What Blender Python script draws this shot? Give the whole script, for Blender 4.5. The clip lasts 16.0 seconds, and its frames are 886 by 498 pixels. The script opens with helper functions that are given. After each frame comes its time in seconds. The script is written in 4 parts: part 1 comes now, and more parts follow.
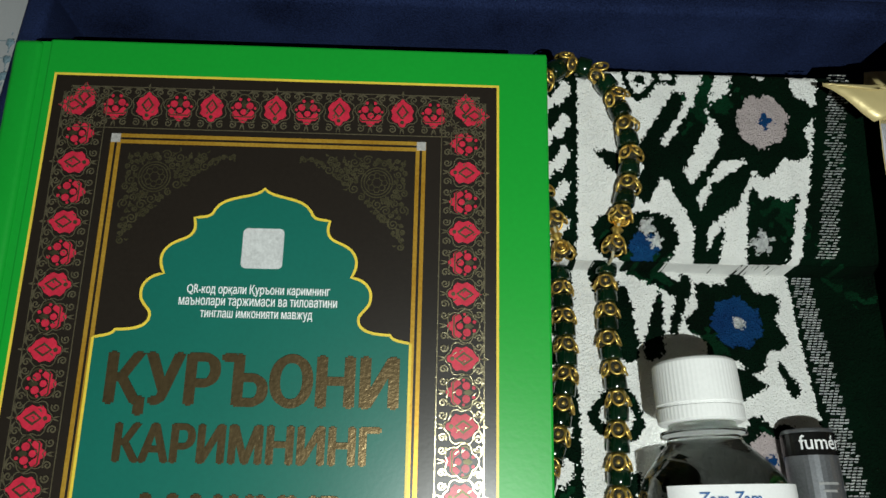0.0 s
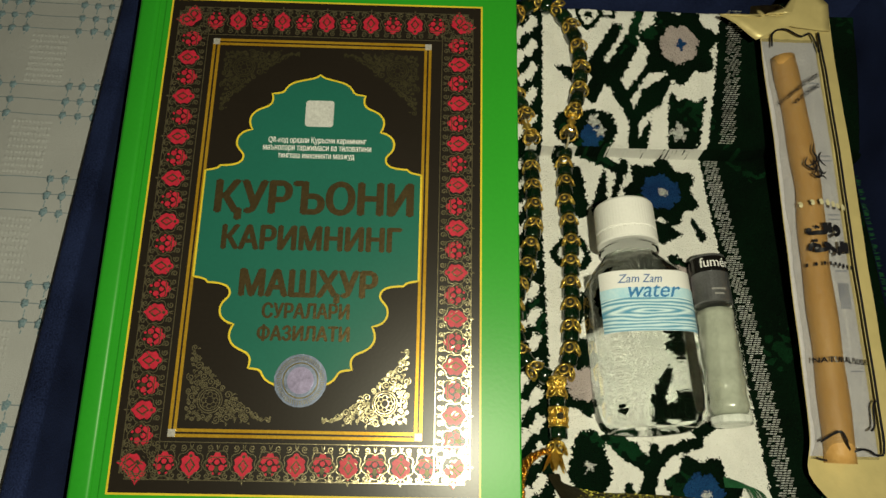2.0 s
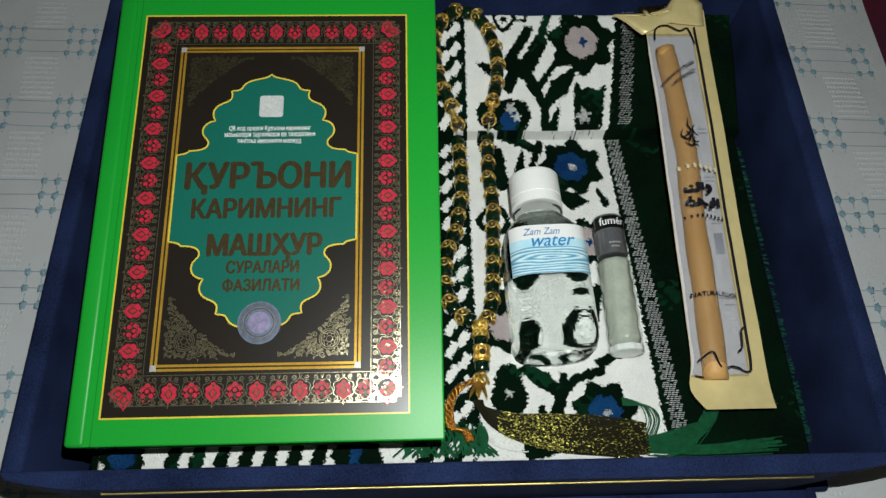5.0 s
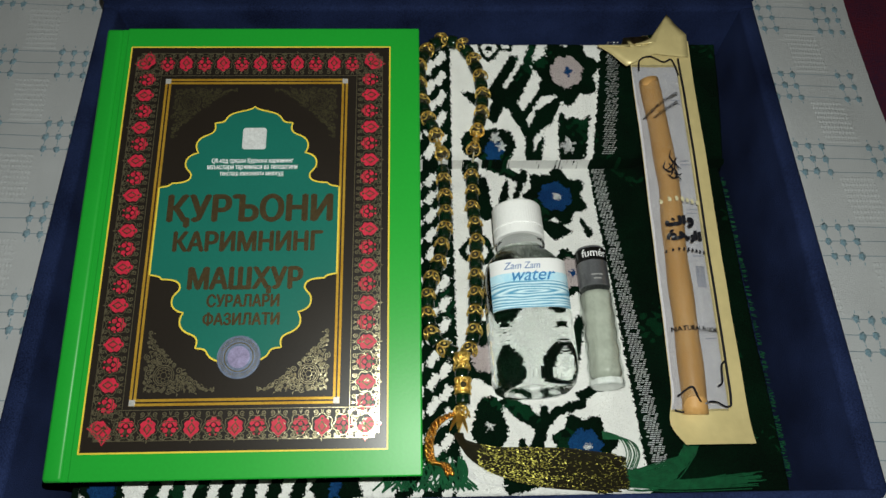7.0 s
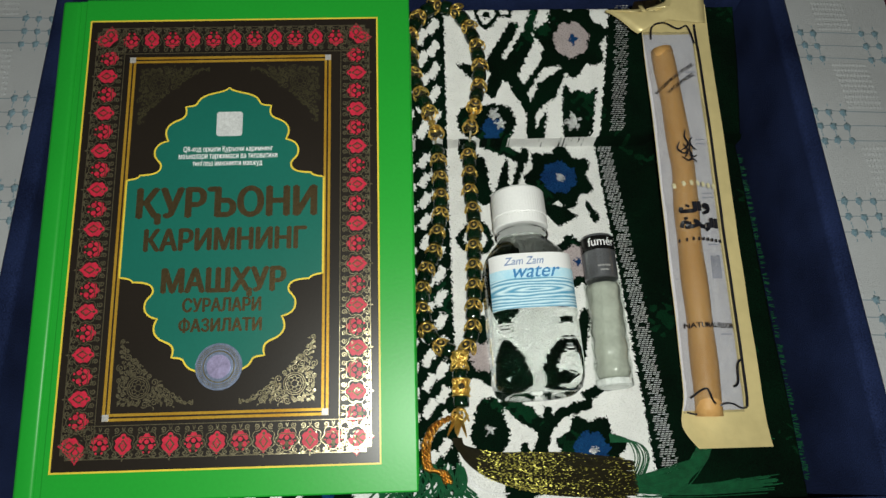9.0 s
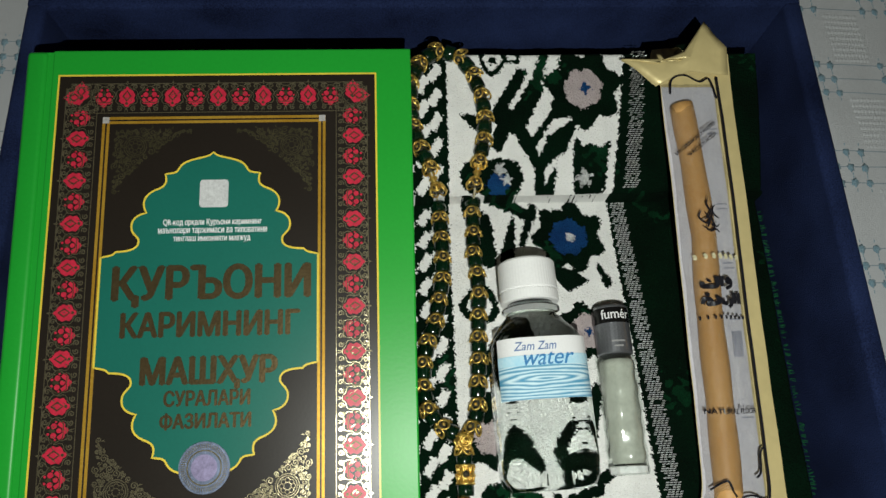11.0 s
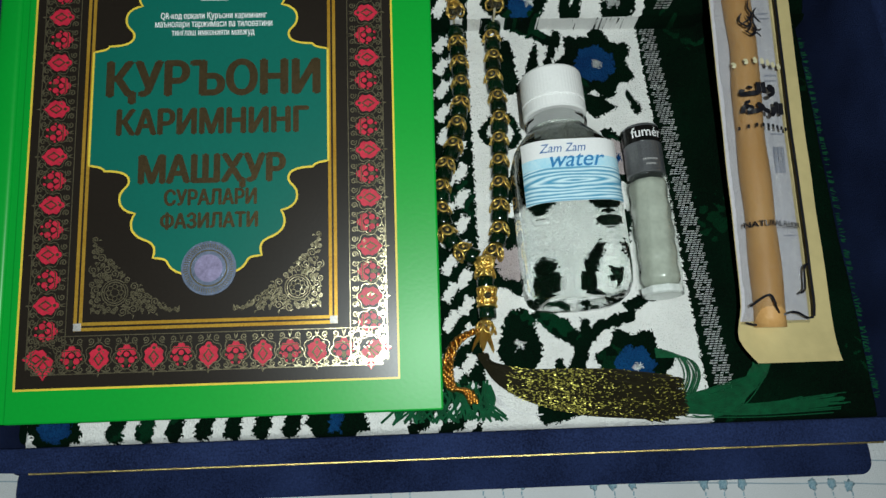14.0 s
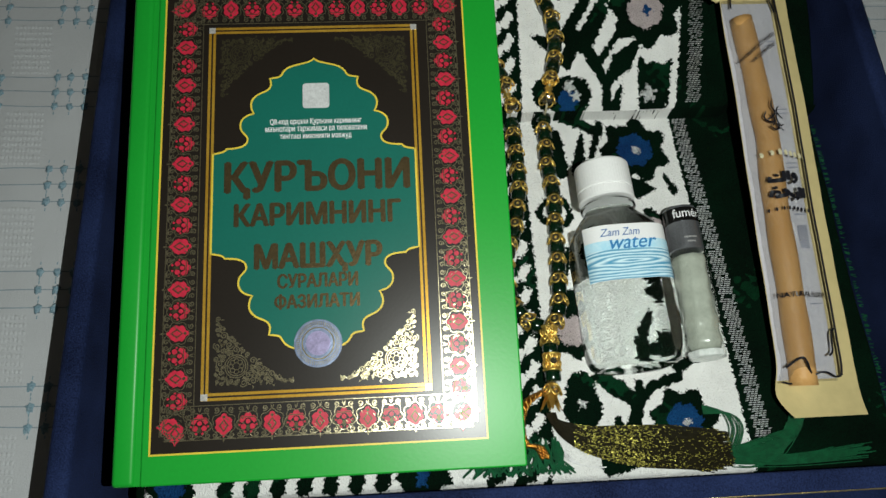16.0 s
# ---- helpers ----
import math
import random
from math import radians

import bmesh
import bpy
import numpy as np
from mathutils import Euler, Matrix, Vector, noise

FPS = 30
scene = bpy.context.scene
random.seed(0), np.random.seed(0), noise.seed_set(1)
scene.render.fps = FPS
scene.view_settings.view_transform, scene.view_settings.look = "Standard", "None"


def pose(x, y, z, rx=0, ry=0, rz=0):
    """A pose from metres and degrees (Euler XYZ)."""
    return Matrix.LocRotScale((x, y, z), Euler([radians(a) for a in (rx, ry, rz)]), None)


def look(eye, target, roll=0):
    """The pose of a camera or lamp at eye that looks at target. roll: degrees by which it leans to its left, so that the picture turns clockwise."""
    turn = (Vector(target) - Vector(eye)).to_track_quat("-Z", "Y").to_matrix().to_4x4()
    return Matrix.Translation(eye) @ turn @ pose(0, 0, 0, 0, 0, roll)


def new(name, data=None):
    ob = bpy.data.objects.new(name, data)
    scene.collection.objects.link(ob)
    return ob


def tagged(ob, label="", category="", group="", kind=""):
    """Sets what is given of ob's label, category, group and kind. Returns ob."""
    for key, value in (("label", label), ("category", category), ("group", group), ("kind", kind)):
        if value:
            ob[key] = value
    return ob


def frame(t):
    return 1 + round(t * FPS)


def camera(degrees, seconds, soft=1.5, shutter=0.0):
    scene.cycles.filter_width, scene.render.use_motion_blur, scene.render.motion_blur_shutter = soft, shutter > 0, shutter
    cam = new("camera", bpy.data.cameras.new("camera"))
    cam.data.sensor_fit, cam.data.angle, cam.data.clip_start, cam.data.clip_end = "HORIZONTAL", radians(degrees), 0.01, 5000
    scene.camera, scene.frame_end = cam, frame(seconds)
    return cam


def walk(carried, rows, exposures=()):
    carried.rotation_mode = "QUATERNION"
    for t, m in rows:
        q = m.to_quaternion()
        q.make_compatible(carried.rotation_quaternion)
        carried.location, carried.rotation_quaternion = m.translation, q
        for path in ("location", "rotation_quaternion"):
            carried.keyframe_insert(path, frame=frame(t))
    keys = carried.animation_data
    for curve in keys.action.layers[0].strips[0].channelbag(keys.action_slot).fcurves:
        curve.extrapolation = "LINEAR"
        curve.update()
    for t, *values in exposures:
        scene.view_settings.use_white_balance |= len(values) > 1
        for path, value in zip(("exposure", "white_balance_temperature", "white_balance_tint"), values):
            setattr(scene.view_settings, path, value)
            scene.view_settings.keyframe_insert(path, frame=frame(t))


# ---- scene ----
cam = camera(64.5, 16.0)
PATH = [
    (0, (0.045, -0.041, 0.295), (0.088, 0.709, -1.558), 4.5),
    (0.5, (0.026, -0.045, 0.295), (0.057, 0.696, -1.562), 4.7),
    (1, (0.026, -0.07, 0.314), (0.052, 0.659, -1.548), 3.4),
    (1.5, (0.038, -0.104, 0.335), (0.083, 0.668, -1.51), 3.9),
    (2, (0.045, -0.129, 0.352), (0.082, 0.664, -1.484), 3.8),
    (2.5, (0.051, -0.15, 0.368), (0.088, 0.674, -1.454), 3.5),
    (3, (0.056, -0.166, 0.381), (0.101, 0.674, -1.434), 3.8),
    (3.5, (0.058, -0.175, 0.389), (0.093, 0.667, -1.424), 3.4),
    (4, (0.062, -0.176, 0.391), (0.099, 0.665, -1.424), 2.8),
    (4.2, (0.064, -0.176, 0.391), (0.111, 0.667, -1.422), 2.9),
    (6.3, (0.078, -0.174, 0.392), (0.142, 0.682, -1.414), 2.8),
    (6.5, (0.079, -0.172, 0.394), (0.14, 0.685, -1.412), 2.7),
    (7, (0.08, -0.164, 0.398), (0.137, 0.698, -1.406), 2.9),
    (7.5, (0.08, -0.156, 0.401), (0.134, 0.651, -1.428), 2.8),
    (8, (0.081, -0.149, 0.399), (0.134, 0.63, -1.443), 2.8),
    (8.5, (0.083, -0.14, 0.387), (0.149, 0.6, -1.47), 3.6),
    (9, (0.083, -0.134, 0.383), (0.139, 0.588, -1.481), 2.8),
    (9.5, (0.082, -0.127, 0.384), (0.147, 0.601, -1.477), 3.5),
    (9.7, (0.08, -0.121, 0.386), (0.142, 0.61, -1.474), 3.2),
    (11.8, (0.074, -0.076, 0.359), (0.196, 0.501, -1.552), 10.3),
    (12, (0.073, -0.077, 0.354), (0.196, 0.487, -1.561), 10.7),
    (12.5, (0.076, -0.084, 0.345), (0.188, 0.47, -1.573), 9.8),
    (13, (0.073, -0.096, 0.342), (0.184, 0.442, -1.582), 10.1),
    (13.5, (0.073, -0.119, 0.337), (0.171, 0.446, -1.579), 8.1),
    (14, (0.072, -0.141, 0.336), (0.142, 0.447, -1.574), 4.9),
    (14.5, (0.067, -0.149, 0.341), (0.143, 0.407, -1.579), 6.3),
    (15, (0.064, -0.152, 0.353), (0.158, 0.463, -1.548), 7.1),
    (15.5, (0.048, -0.149, 0.36), (0.151, 0.511, -1.524), 7.0),
    (16, (0.035, -0.137, 0.374), (0.144, 0.557, -1.498), 6.2),
]
# the things in the box lie on a folded rug that is thicker at the back
REST = pose(0, 0, 0, 8.0, 0, 0)
EXPOSURES = [(0.0, 0.3, 6600, 7), (0.6, 0.1, 11500, -2), (1.0, 0.05, 14500, -4), (1.5, 0.0, 14000, -3), (2.0, 0.08, 9300, 2), (2.6, 0.19, 6600, 10), (3.5, 0.24, 6500, 10), (6.5, 0.25, 6800, 9), (9.5, 0.25, 6900, 10), (12.0, 0.2, 6700, 9), (13.5, 0.13, 6400, 7), (14.5, 0.07, 6300, 6), (15.0, 0.09, 6400, 6), (16.0, 0.2, 6700, 8)]
walk(cam, [(t, look(eye, target, roll)) for t, eye, target, roll in PATH], EXPOSURES)

# ---- light: the phone's torch, held over the box, and a dim room ----
world = bpy.data.worlds.new("world")
scene.world = world
world.use_nodes = True
world.node_tree.nodes["Background"].inputs[0].default_value = (0.75, 0.85, 1.0, 1)
world.node_tree.nodes["Background"].inputs[1].default_value = 0.05
torch = bpy.data.lights.new("torch", "POINT")
torch.energy, torch.shadow_soft_size, torch.color = 4.5, 0.0, (0.92, 0.985, 0.96)
new("torch", torch).matrix_world = pose(0.088, -0.146, 0.42)

# ---- materials ----
MATS = {}


def mat(name, color, rough=0.6, metal=0.0, vary=0.15, size=60.0, fine=900.0, bump=0.0, sheen=0.0, coat=0.0, color2=None, trans=0.0, ior=1.45, spec=0.5, alpha=1.0, per_object=0.0):
    """A surface with two scales of variation (object space, metres), grain relief, and optional sheen, coat, glass."""
    if name in MATS:
        return MATS[name]
    m = bpy.data.materials.new(name)
    m.use_nodes = True
    nt = m.node_tree
    b = nt.nodes["Principled BSDF"]
    tc = nt.nodes.new("ShaderNodeTexCoord")
    n1, n2 = nt.nodes.new("ShaderNodeTexNoise"), nt.nodes.new("ShaderNodeTexNoise")
    for n, sc in ((n1, size), (n2, fine)):
        n.inputs["Scale"].default_value = sc
        n.inputs["Detail"].default_value = 4
        nt.links.new(tc.outputs["Object"], n.inputs["Vector"])
    add = nt.nodes.new("ShaderNodeMath")
    add.operation = "ADD"
    nt.links.new(n1.outputs["Fac"], add.inputs[0])
    nt.links.new(n2.outputs["Fac"], add.inputs[1])
    ramp = nt.nodes.new("ShaderNodeMapRange")
    ramp.inputs["From Min"].default_value, ramp.inputs["From Max"].default_value = 0.65, 1.35
    nt.links.new(add.outputs[0], ramp.inputs["Value"])
    mix = nt.nodes.new("ShaderNodeMix")
    mix.data_type = "RGBA"
    other = color2 or [min(1.0, c * (1 + vary)) for c in color]
    mix.inputs["A"].default_value = (*[c * (1 - (0 if color2 else vary)) for c in color], 1)
    mix.inputs["B"].default_value = (*other, 1)
    nt.links.new(ramp.outputs["Result"], mix.inputs["Factor"])
    out = mix.outputs["Result"]
    if per_object:
        info, hsv = nt.nodes.new("ShaderNodeObjectInfo"), nt.nodes.new("ShaderNodeHueSaturation")
        mr = nt.nodes.new("ShaderNodeMapRange")
        mr.inputs["To Min"].default_value, mr.inputs["To Max"].default_value = 1 - per_object, 1 + per_object
        nt.links.new(info.outputs["Random"], mr.inputs["Value"])
        nt.links.new(mr.outputs["Result"], hsv.inputs["Value"])
        nt.links.new(out, hsv.inputs["Color"])
        out = hsv.outputs["Color"]
    nt.links.new(out, b.inputs["Base Color"])
    b.inputs["Roughness"].default_value, b.inputs["Metallic"].default_value = rough, metal
    b.inputs["Sheen Weight"].default_value, b.inputs["Coat Weight"].default_value = sheen, coat
    b.inputs["Sheen Tint"].default_value = (*[min(1, c * 3 + 0.05) for c in color], 1)
    b.inputs["Coat Roughness"].default_value = 0.12
    b.inputs["Transmission Weight"].default_value, b.inputs["IOR"].default_value = trans, ior
    b.inputs["Specular IOR Level"].default_value, b.inputs["Alpha"].default_value = spec, alpha
    if bump:
        bp = nt.nodes.new("ShaderNodeBump")
        bp.inputs["Strength"].default_value, bp.inputs["Distance"].default_value = 1.0, bump
        nt.links.new(n2.outputs["Fac"], bp.inputs["Height"])
        nt.links.new(bp.outputs["Normal"], b.inputs["Normal"])
    MATS[name] = m
    return m


NAVY = mat("navy_velvet", (0.0020, 0.0042, 0.018), 0.85, size=26, fine=1500, color2=(0.022, 0.038, 0.118), bump=0.0005, sheen=0.12, spec=0.12)
WHITE_CLOTH = mat("white_cotton", (0.66, 0.68, 0.70), 0.9, size=25, fine=2200, vary=0.06, bump=0.0004)
BLUE_THREAD = mat("blue_thread", (0.11, 0.25, 0.34), 0.85, size=700, fine=2400, color2=(0.46, 0.62, 0.70), bump=0.0006)
GREEN_BOARD = mat("green_board", (0.008, 0.33, 0.03), 0.38, size=20, fine=700, vary=0.05, bump=0.00002, spec=0.4)
PAGES = mat("paper_edges", (0.75, 0.72, 0.62), 0.9, size=60, fine=3000, vary=0.15, bump=0.0002)
PLAIN_GREEN = mat("green_velvet", (0.004, 0.035, 0.012), 0.9, size=60, fine=1800, vary=0.6, bump=0.0005, sheen=0.05)


# ---- building helpers ----
def mesh_of(bm, name, smooth=False):
    me = bpy.data.meshes.new(name)
    bmesh.ops.recalc_face_normals(bm, faces=bm.faces[:])
    bm.to_mesh(me)
    bm.free()
    if smooth:
        me.polygons.foreach_set("use_smooth", [True] * len(me.polygons))
    return me


def part(name, bm, material, parent, label="", smooth=False, m=None, kind=""):
    me = bm if isinstance(bm, bpy.types.Mesh) else mesh_of(bm, name, smooth)
    if material and not me.materials:
        me.materials.append(material)
    ob = new(name, me)
    ob.parent = parent
    if m is not None:
        ob.matrix_basis = m
    return tagged(ob, label, kind=kind)


def thing(name, m, label, category, group="", kind=""):
    ob = new(name)
    ob.empty_display_size = 0.02
    ob.matrix_basis = m
    return tagged(ob, label, category, group, kind)


def box(bm, x0, x1, y0, y1, z0, z1, bevel=0.0, seg=2):
    r = bmesh.ops.create_cube(bm, size=1, matrix=Matrix.LocRotScale(((x0 + x1) / 2, (y0 + y1) / 2, (z0 + z1) / 2), None, (x1 - x0, y1 - y0, z1 - z0)))
    if bevel:
        es = list({e for v in r["verts"] for e in v.link_edges})
        bmesh.ops.bevel(bm, geom=es, offset=bevel, segments=seg, profile=0.5, affect="EDGES")
    return bm


def B():
    return bmesh.new()


def rounded(w0, w1, y0, y1, r, n=6):
    pts = []
    for cx, cy, a0 in ((w1 - r, y1 - r, 0), (w0 + r, y1 - r, 90), (w0 + r, y0 + r, 180), (w1 - r, y0 + r, 270)):
        for k in range(n + 1):
            a = radians(a0 + 90 * k / n)
            pts.append((cx + r * math.cos(a), cy + r * math.sin(a)))
    return pts


def prism(bm, pts, z0, z1):
    """A flat piece: the outline pts raised from z0 to z1."""
    lo = [bm.verts.new((x, y, z0)) for x, y in pts]
    hi = [bm.verts.new((x, y, z1)) for x, y in pts]
    bm.faces.new(hi)
    bm.faces.new(lo[::-1])
    for k in range(len(pts)):
        j = (k + 1) % len(pts)
        bm.faces.new((lo[k], lo[j], hi[j], hi[k]))
    return bm


# ---- room ----
CARPET = mat("red_carpet", (0.16, 0.008, 0.02), 0.95, size=14, fine=900, color2=(0.03, 0.012, 0.05), bump=0.001)
PLASTER = mat("plaster", (0.6, 0.57, 0.5), 0.9, size=3, fine=120, vary=0.06, bump=0.001)
tagged(part("floor", box(B(), -2, 2, -2, 2, -0.1, -0.004), CARPET, None, "dark red patterned wool carpet under the tablecloth"), category="carpet", kind="structure")
for nm, d in (("wall_north", (-2, 2, 2, 2.1, -0.1, 2.6)), ("wall_south", (-2, 2, -2.1, -2, -0.1, 2.6)), ("wall_east", (2, 2.1, -2, 2, -0.1, 2.6)), ("wall_west", (-2.1, -2, -2, 2, -0.1, 2.6))):
    tagged(part(nm, box(B(), *d), PLASTER, None, "plain pale plaster wall"), category="wall", kind="structure")
tagged(part("ceiling", box(B(), -2.1, 2.1, -2.1, 2.1, 2.6, 2.7), PLASTER, None, "plain pale ceiling"), category="ceiling", kind="structure")

# ---- shapes ----
from mathutils import geometry


def ribbon(bm, pts, w, z, closed=False, taper=False, base=None):
    """A flat strip of width w along pts (x, y) at height z (a number or a function of x, y), with a thin edge down to base."""
    n = len(pts)
    sides = []
    for k in range(n):
        a = pts[(k - 1) % n] if closed or k else pts[0]
        b = pts[(k + 1) % n] if closed or k < n - 1 else pts[-1]
        dx, dy = b[0] - a[0], b[1] - a[1]
        d = math.hypot(dx, dy) or 1
        h = w / 2 * (1 - abs(2 * k / (n - 1) - 1) ** 3 * 0.85 if taper else 1)
        x, y = pts[k]
        zz = z(x, y) if callable(z) else z
        sides.append([bm.verts.new((x - dy / d * h, y + dx / d * h, zz)), bm.verts.new((x + dy / d * h, y - dx / d * h, zz))])
    for k in range(n if closed else n - 1):
        p, q = sides[k], sides[(k + 1) % n]
        bm.faces.new((p[0], p[1], q[1], q[0]))
    return bm


def bez(p0, p1, p2, p3, n=8):
    return [tuple((1 - t) ** 3 * a + 3 * t * (1 - t) ** 2 * b + 3 * t * t * (1 - t) * c + t ** 3 * d for a, b, c, d in zip(p0, p1, p2, p3)) for t in [k / n for k in range(n)]]


def path(pts, n=6):
    """A smooth line through pts (any dimension)."""
    out = []
    for k in range(len(pts) - 1):
        a, b, c, d = pts[max(k - 1, 0)], pts[k], pts[k + 1], pts[min(k + 2, len(pts) - 1)]
        for i in range(n):
            t = i / n
            out.append(tuple(0.5 * (2 * q + (r - p) * t + (2 * p - 5 * q + 4 * r - u) * t * t + (3 * q - p - 3 * r + u) * t ** 3) for p, q, r, u in zip(a, b, c, d)))
    return out + [tuple(pts[-1])]


def tube(bm, pts, r, sides=5, closed=False):
    """A round bar of radius r (a number or a function of 0..1) along 3D points."""
    n, rings = len(pts), []
    for k in range(n):
        a = Vector(pts[(k - 1) % n] if closed or k else pts[0])
        b = Vector(pts[(k + 1) % n] if closed or k < n - 1 else pts[-1])
        d = (b - a).normalized()
        u = d.cross(Vector((0.13, 0.21, 0.97))).normalized()
        v = d.cross(u)
        rr = r(k / (n - 1)) if callable(r) else r
        rings.append([bm.verts.new(Vector(pts[k]) + rr * (math.cos(math.tau * j / sides) * u + math.sin(math.tau * j / sides) * v)) for j in range(sides)])
    for k in range(n if closed else n - 1):
        p, q = rings[k], rings[(k + 1) % n]
        for j in range(sides):
            bm.faces.new((p[j], p[(j + 1) % sides], q[(j + 1) % sides], q[j]))
    if not closed:
        bm.faces.new(rings[0][::-1])
        bm.faces.new(rings[-1])
    return bm


def lathe(bm, prof, n=32, square=2.0, twist=0.0, lobes=0, lobe=0.0):
    """Rings round the Y axis: prof is a list of (y, radius) or (y, radius, squareness)."""
    rings = []
    for i, p in enumerate(prof):
        y, r, e = p[0], p[1], (p[2] if len(p) > 2 else square)
        ring = []
        for j in range(n):
            a = math.tau * j / n + twist * i
            c, q = math.cos(a), math.sin(a)
            k = (abs(c) ** e + abs(q) ** e) ** (-1 / e) * (1 + lobe * math.cos(lobes * a - twist * i * lobes))
            ring.append(bm.verts.new((r * k * c, y, r * k * q)))
        rings.append(ring)
    for p, q in zip(rings, rings[1:]):
        for j in range(n):
            bm.faces.new((p[j], p[(j + 1) % n], q[(j + 1) % n], q[j]))
    bm.faces.new(rings[0])
    bm.faces.new(rings[-1][::-1])
    return bm


def letters(body, width, height, bold=0.0, lift=0.0, slant=0.0):
    """A mesh of the words, fitted to width x height round the origin."""
    cu = bpy.data.curves.new("letters", "FONT")
    cu.body, cu.shear, cu.resolution_u, cu.fill_mode = body, slant, 4, "NONE"
    ob = new("letters", cu)
    deps = bpy.context.evaluated_depsgraph_get()
    me = bpy.data.meshes.new_from_object(ob.evaluated_get(deps))
    bpy.data.objects.remove(ob)
    flat, _, faces, _, _, _ = geometry.delaunay_2d_cdt([v.co.to_2d() for v in me.vertices], [tuple(e.vertices) for e in me.edges], [], 1, 1e-6)
    co = np.array([(v.x, v.y, 0.0) for v in flat])
    # keep the triangles that an odd number of outlines surround
    a, b = (np.array([me.vertices[e.vertices[k]].co.to_2d() for e in me.edges]) for k in (0, 1))
    mid = np.array([co[list(f)].mean(0)[:2] for f in faces])
    cross = (a[:, 1] > mid[:, 1:]) != (b[:, 1] > mid[:, 1:])
    dy = np.where(np.abs(b[:, 1] - a[:, 1]) < 1e-12, 1e-12, b[:, 1] - a[:, 1])
    odd = (cross & (mid[:, :1] < a[:, 0] + (mid[:, 1:] - a[:, 1]) * (b[:, 0] - a[:, 0]) / dy)).sum(1) % 2 == 1
    faces = [f for f, keep in zip(faces, odd) if keep]
    lo, hi = co.min(0), co.max(0)
    co = (co - (lo + hi) / 2) / np.maximum(hi - lo, 1e-6)
    co[:, 0] *= width
    co[:, 1] *= height
    co[:, 2] = lift
    bpy.data.meshes.remove(me)
    n, w = len(co), bold * height
    allco, allf = [], []
    for k, (dx, dy) in enumerate(((0, 0), (w, 0), (-w, 0), (0, w * 0.6), (0, -w * 0.6)) if bold else ((0, 0),)):
        allco += (co * (1 - 2 * w / width) + np.array((dx, dy, k * 0.000012))).tolist()
        allf += [tuple(i + n * k for i in f) for f in faces]
    out = bpy.data.meshes.new("letters")
    out.from_pydata(allco, [], allf)
    return out


def single_letters(me):
    """Split a line of words into meshes of one letter each, where its letters stand apart in x."""
    co = np.array([v.co for v in me.vertices])
    faces = [tuple(f.vertices) for f in me.polygons]
    spans = sorted((co[list(f), 0].min(), co[list(f), 0].max(), k) for k, f in enumerate(faces))
    groups, end = [], -1.0
    for a, b, k in spans:
        if a > end + 0.00005 or not groups:
            groups.append([])
        groups[-1].append(k)
        end = max(end, b) if len(groups[-1]) > 1 else b
    out = []
    for g in groups:
        used = sorted({v for k in g for v in faces[k]})
        place = {v: n for n, v in enumerate(used)}
        one = bpy.data.meshes.new("letter")
        one.from_pydata(co[used].tolist(), [], [tuple(place[v] for v in faces[k]) for k in g])
        out.append(one)
    return out


# ---- tablecloth ----
def cloth_z(x, y):
    fold = 0.0028 * noise.noise((x * 5 + 3, y * 9, 0)) + 0.0014 * noise.noise((x * 14, y * 22 + x * 8, 5)) + 0.0007 * noise.noise((x * 40, y * 25, 3))
    return max(-0.0030, min(fold, 0.0016) - 0.0016)


cloth = thing("tablecloth", pose(0, 0, 0), "white woven cotton tablecloth with blue embroidered knots, slightly creased", "tablecloth")
bm = B()
nx, ny = 240, 220
X0, X1, Y0, Y1 = -0.62, 0.406, -0.45, 0.5
vs = [[bm.verts.new((X0 + (X1 - X0) * i / nx, Y0 + (Y1 - Y0) * j / ny, cloth_z(X0 + (X1 - X0) * i / nx, Y0 + (Y1 - Y0) * j / ny))) for i in range(nx + 1)] for j in range(ny + 1)]
for j in range(ny):
    for i in range(nx):
        bm.faces.new((vs[j][i], vs[j][i + 1], vs[j + 1][i + 1], vs[j + 1][i]))
part("sheet", bm, WHITE_CLOTH, cloth, smooth=True)
part("hem", ribbon(B(), [(0.4025, Y0 + (Y1 - Y0) * k / 80) for k in range(81)], 0.006, lambda x, y: cloth_z(x, y) + 0.0008), WHITE_CLOTH, cloth)


def knot_place(i, j, u=0.0, v=0.0):
    """The cloth's woven grid, a little askew: column i, row j, and metres u, v from that cluster's middle."""
    y = 0.0436 + 0.063 * j + v
    x = 0.006 + 0.051 * i - 0.065 * (y + 0.16) + u
    return x, y - 0.04 * x


KNOTS = []
for variant in range(4):
    bm = B()
    bmesh.ops.create_icosphere(bm, subdivisions=3, radius=1.0)
    for v in bm.verts:
        a = math.atan2(v.co.y, v.co.x)
        tuft = 1 + 0.10 * math.sin(5 * a + variant) + 0.55 * noise.noise(v.co * 2.1 + Vector((variant * 7.0, 0, 0)))
        v.co = (0.0019 * tuft * v.co.x, 0.0024 * tuft * v.co.y - 0.0006 * v.co.y ** 2, 0.0007 * v.co.z * (1 + 0.5 * noise.noise(v.co * 5)))
    me = mesh_of(bm, "knot", True)
    me.materials.append(BLUE_THREAD)
    KNOTS.append(me)
KNOT = KNOTS[0]
far_co, far_faces, made = [], [], 0
knot_co, knot_faces = [v.co.copy() for v in KNOT.vertices], [tuple(f.vertices) for f in KNOT.polygons]
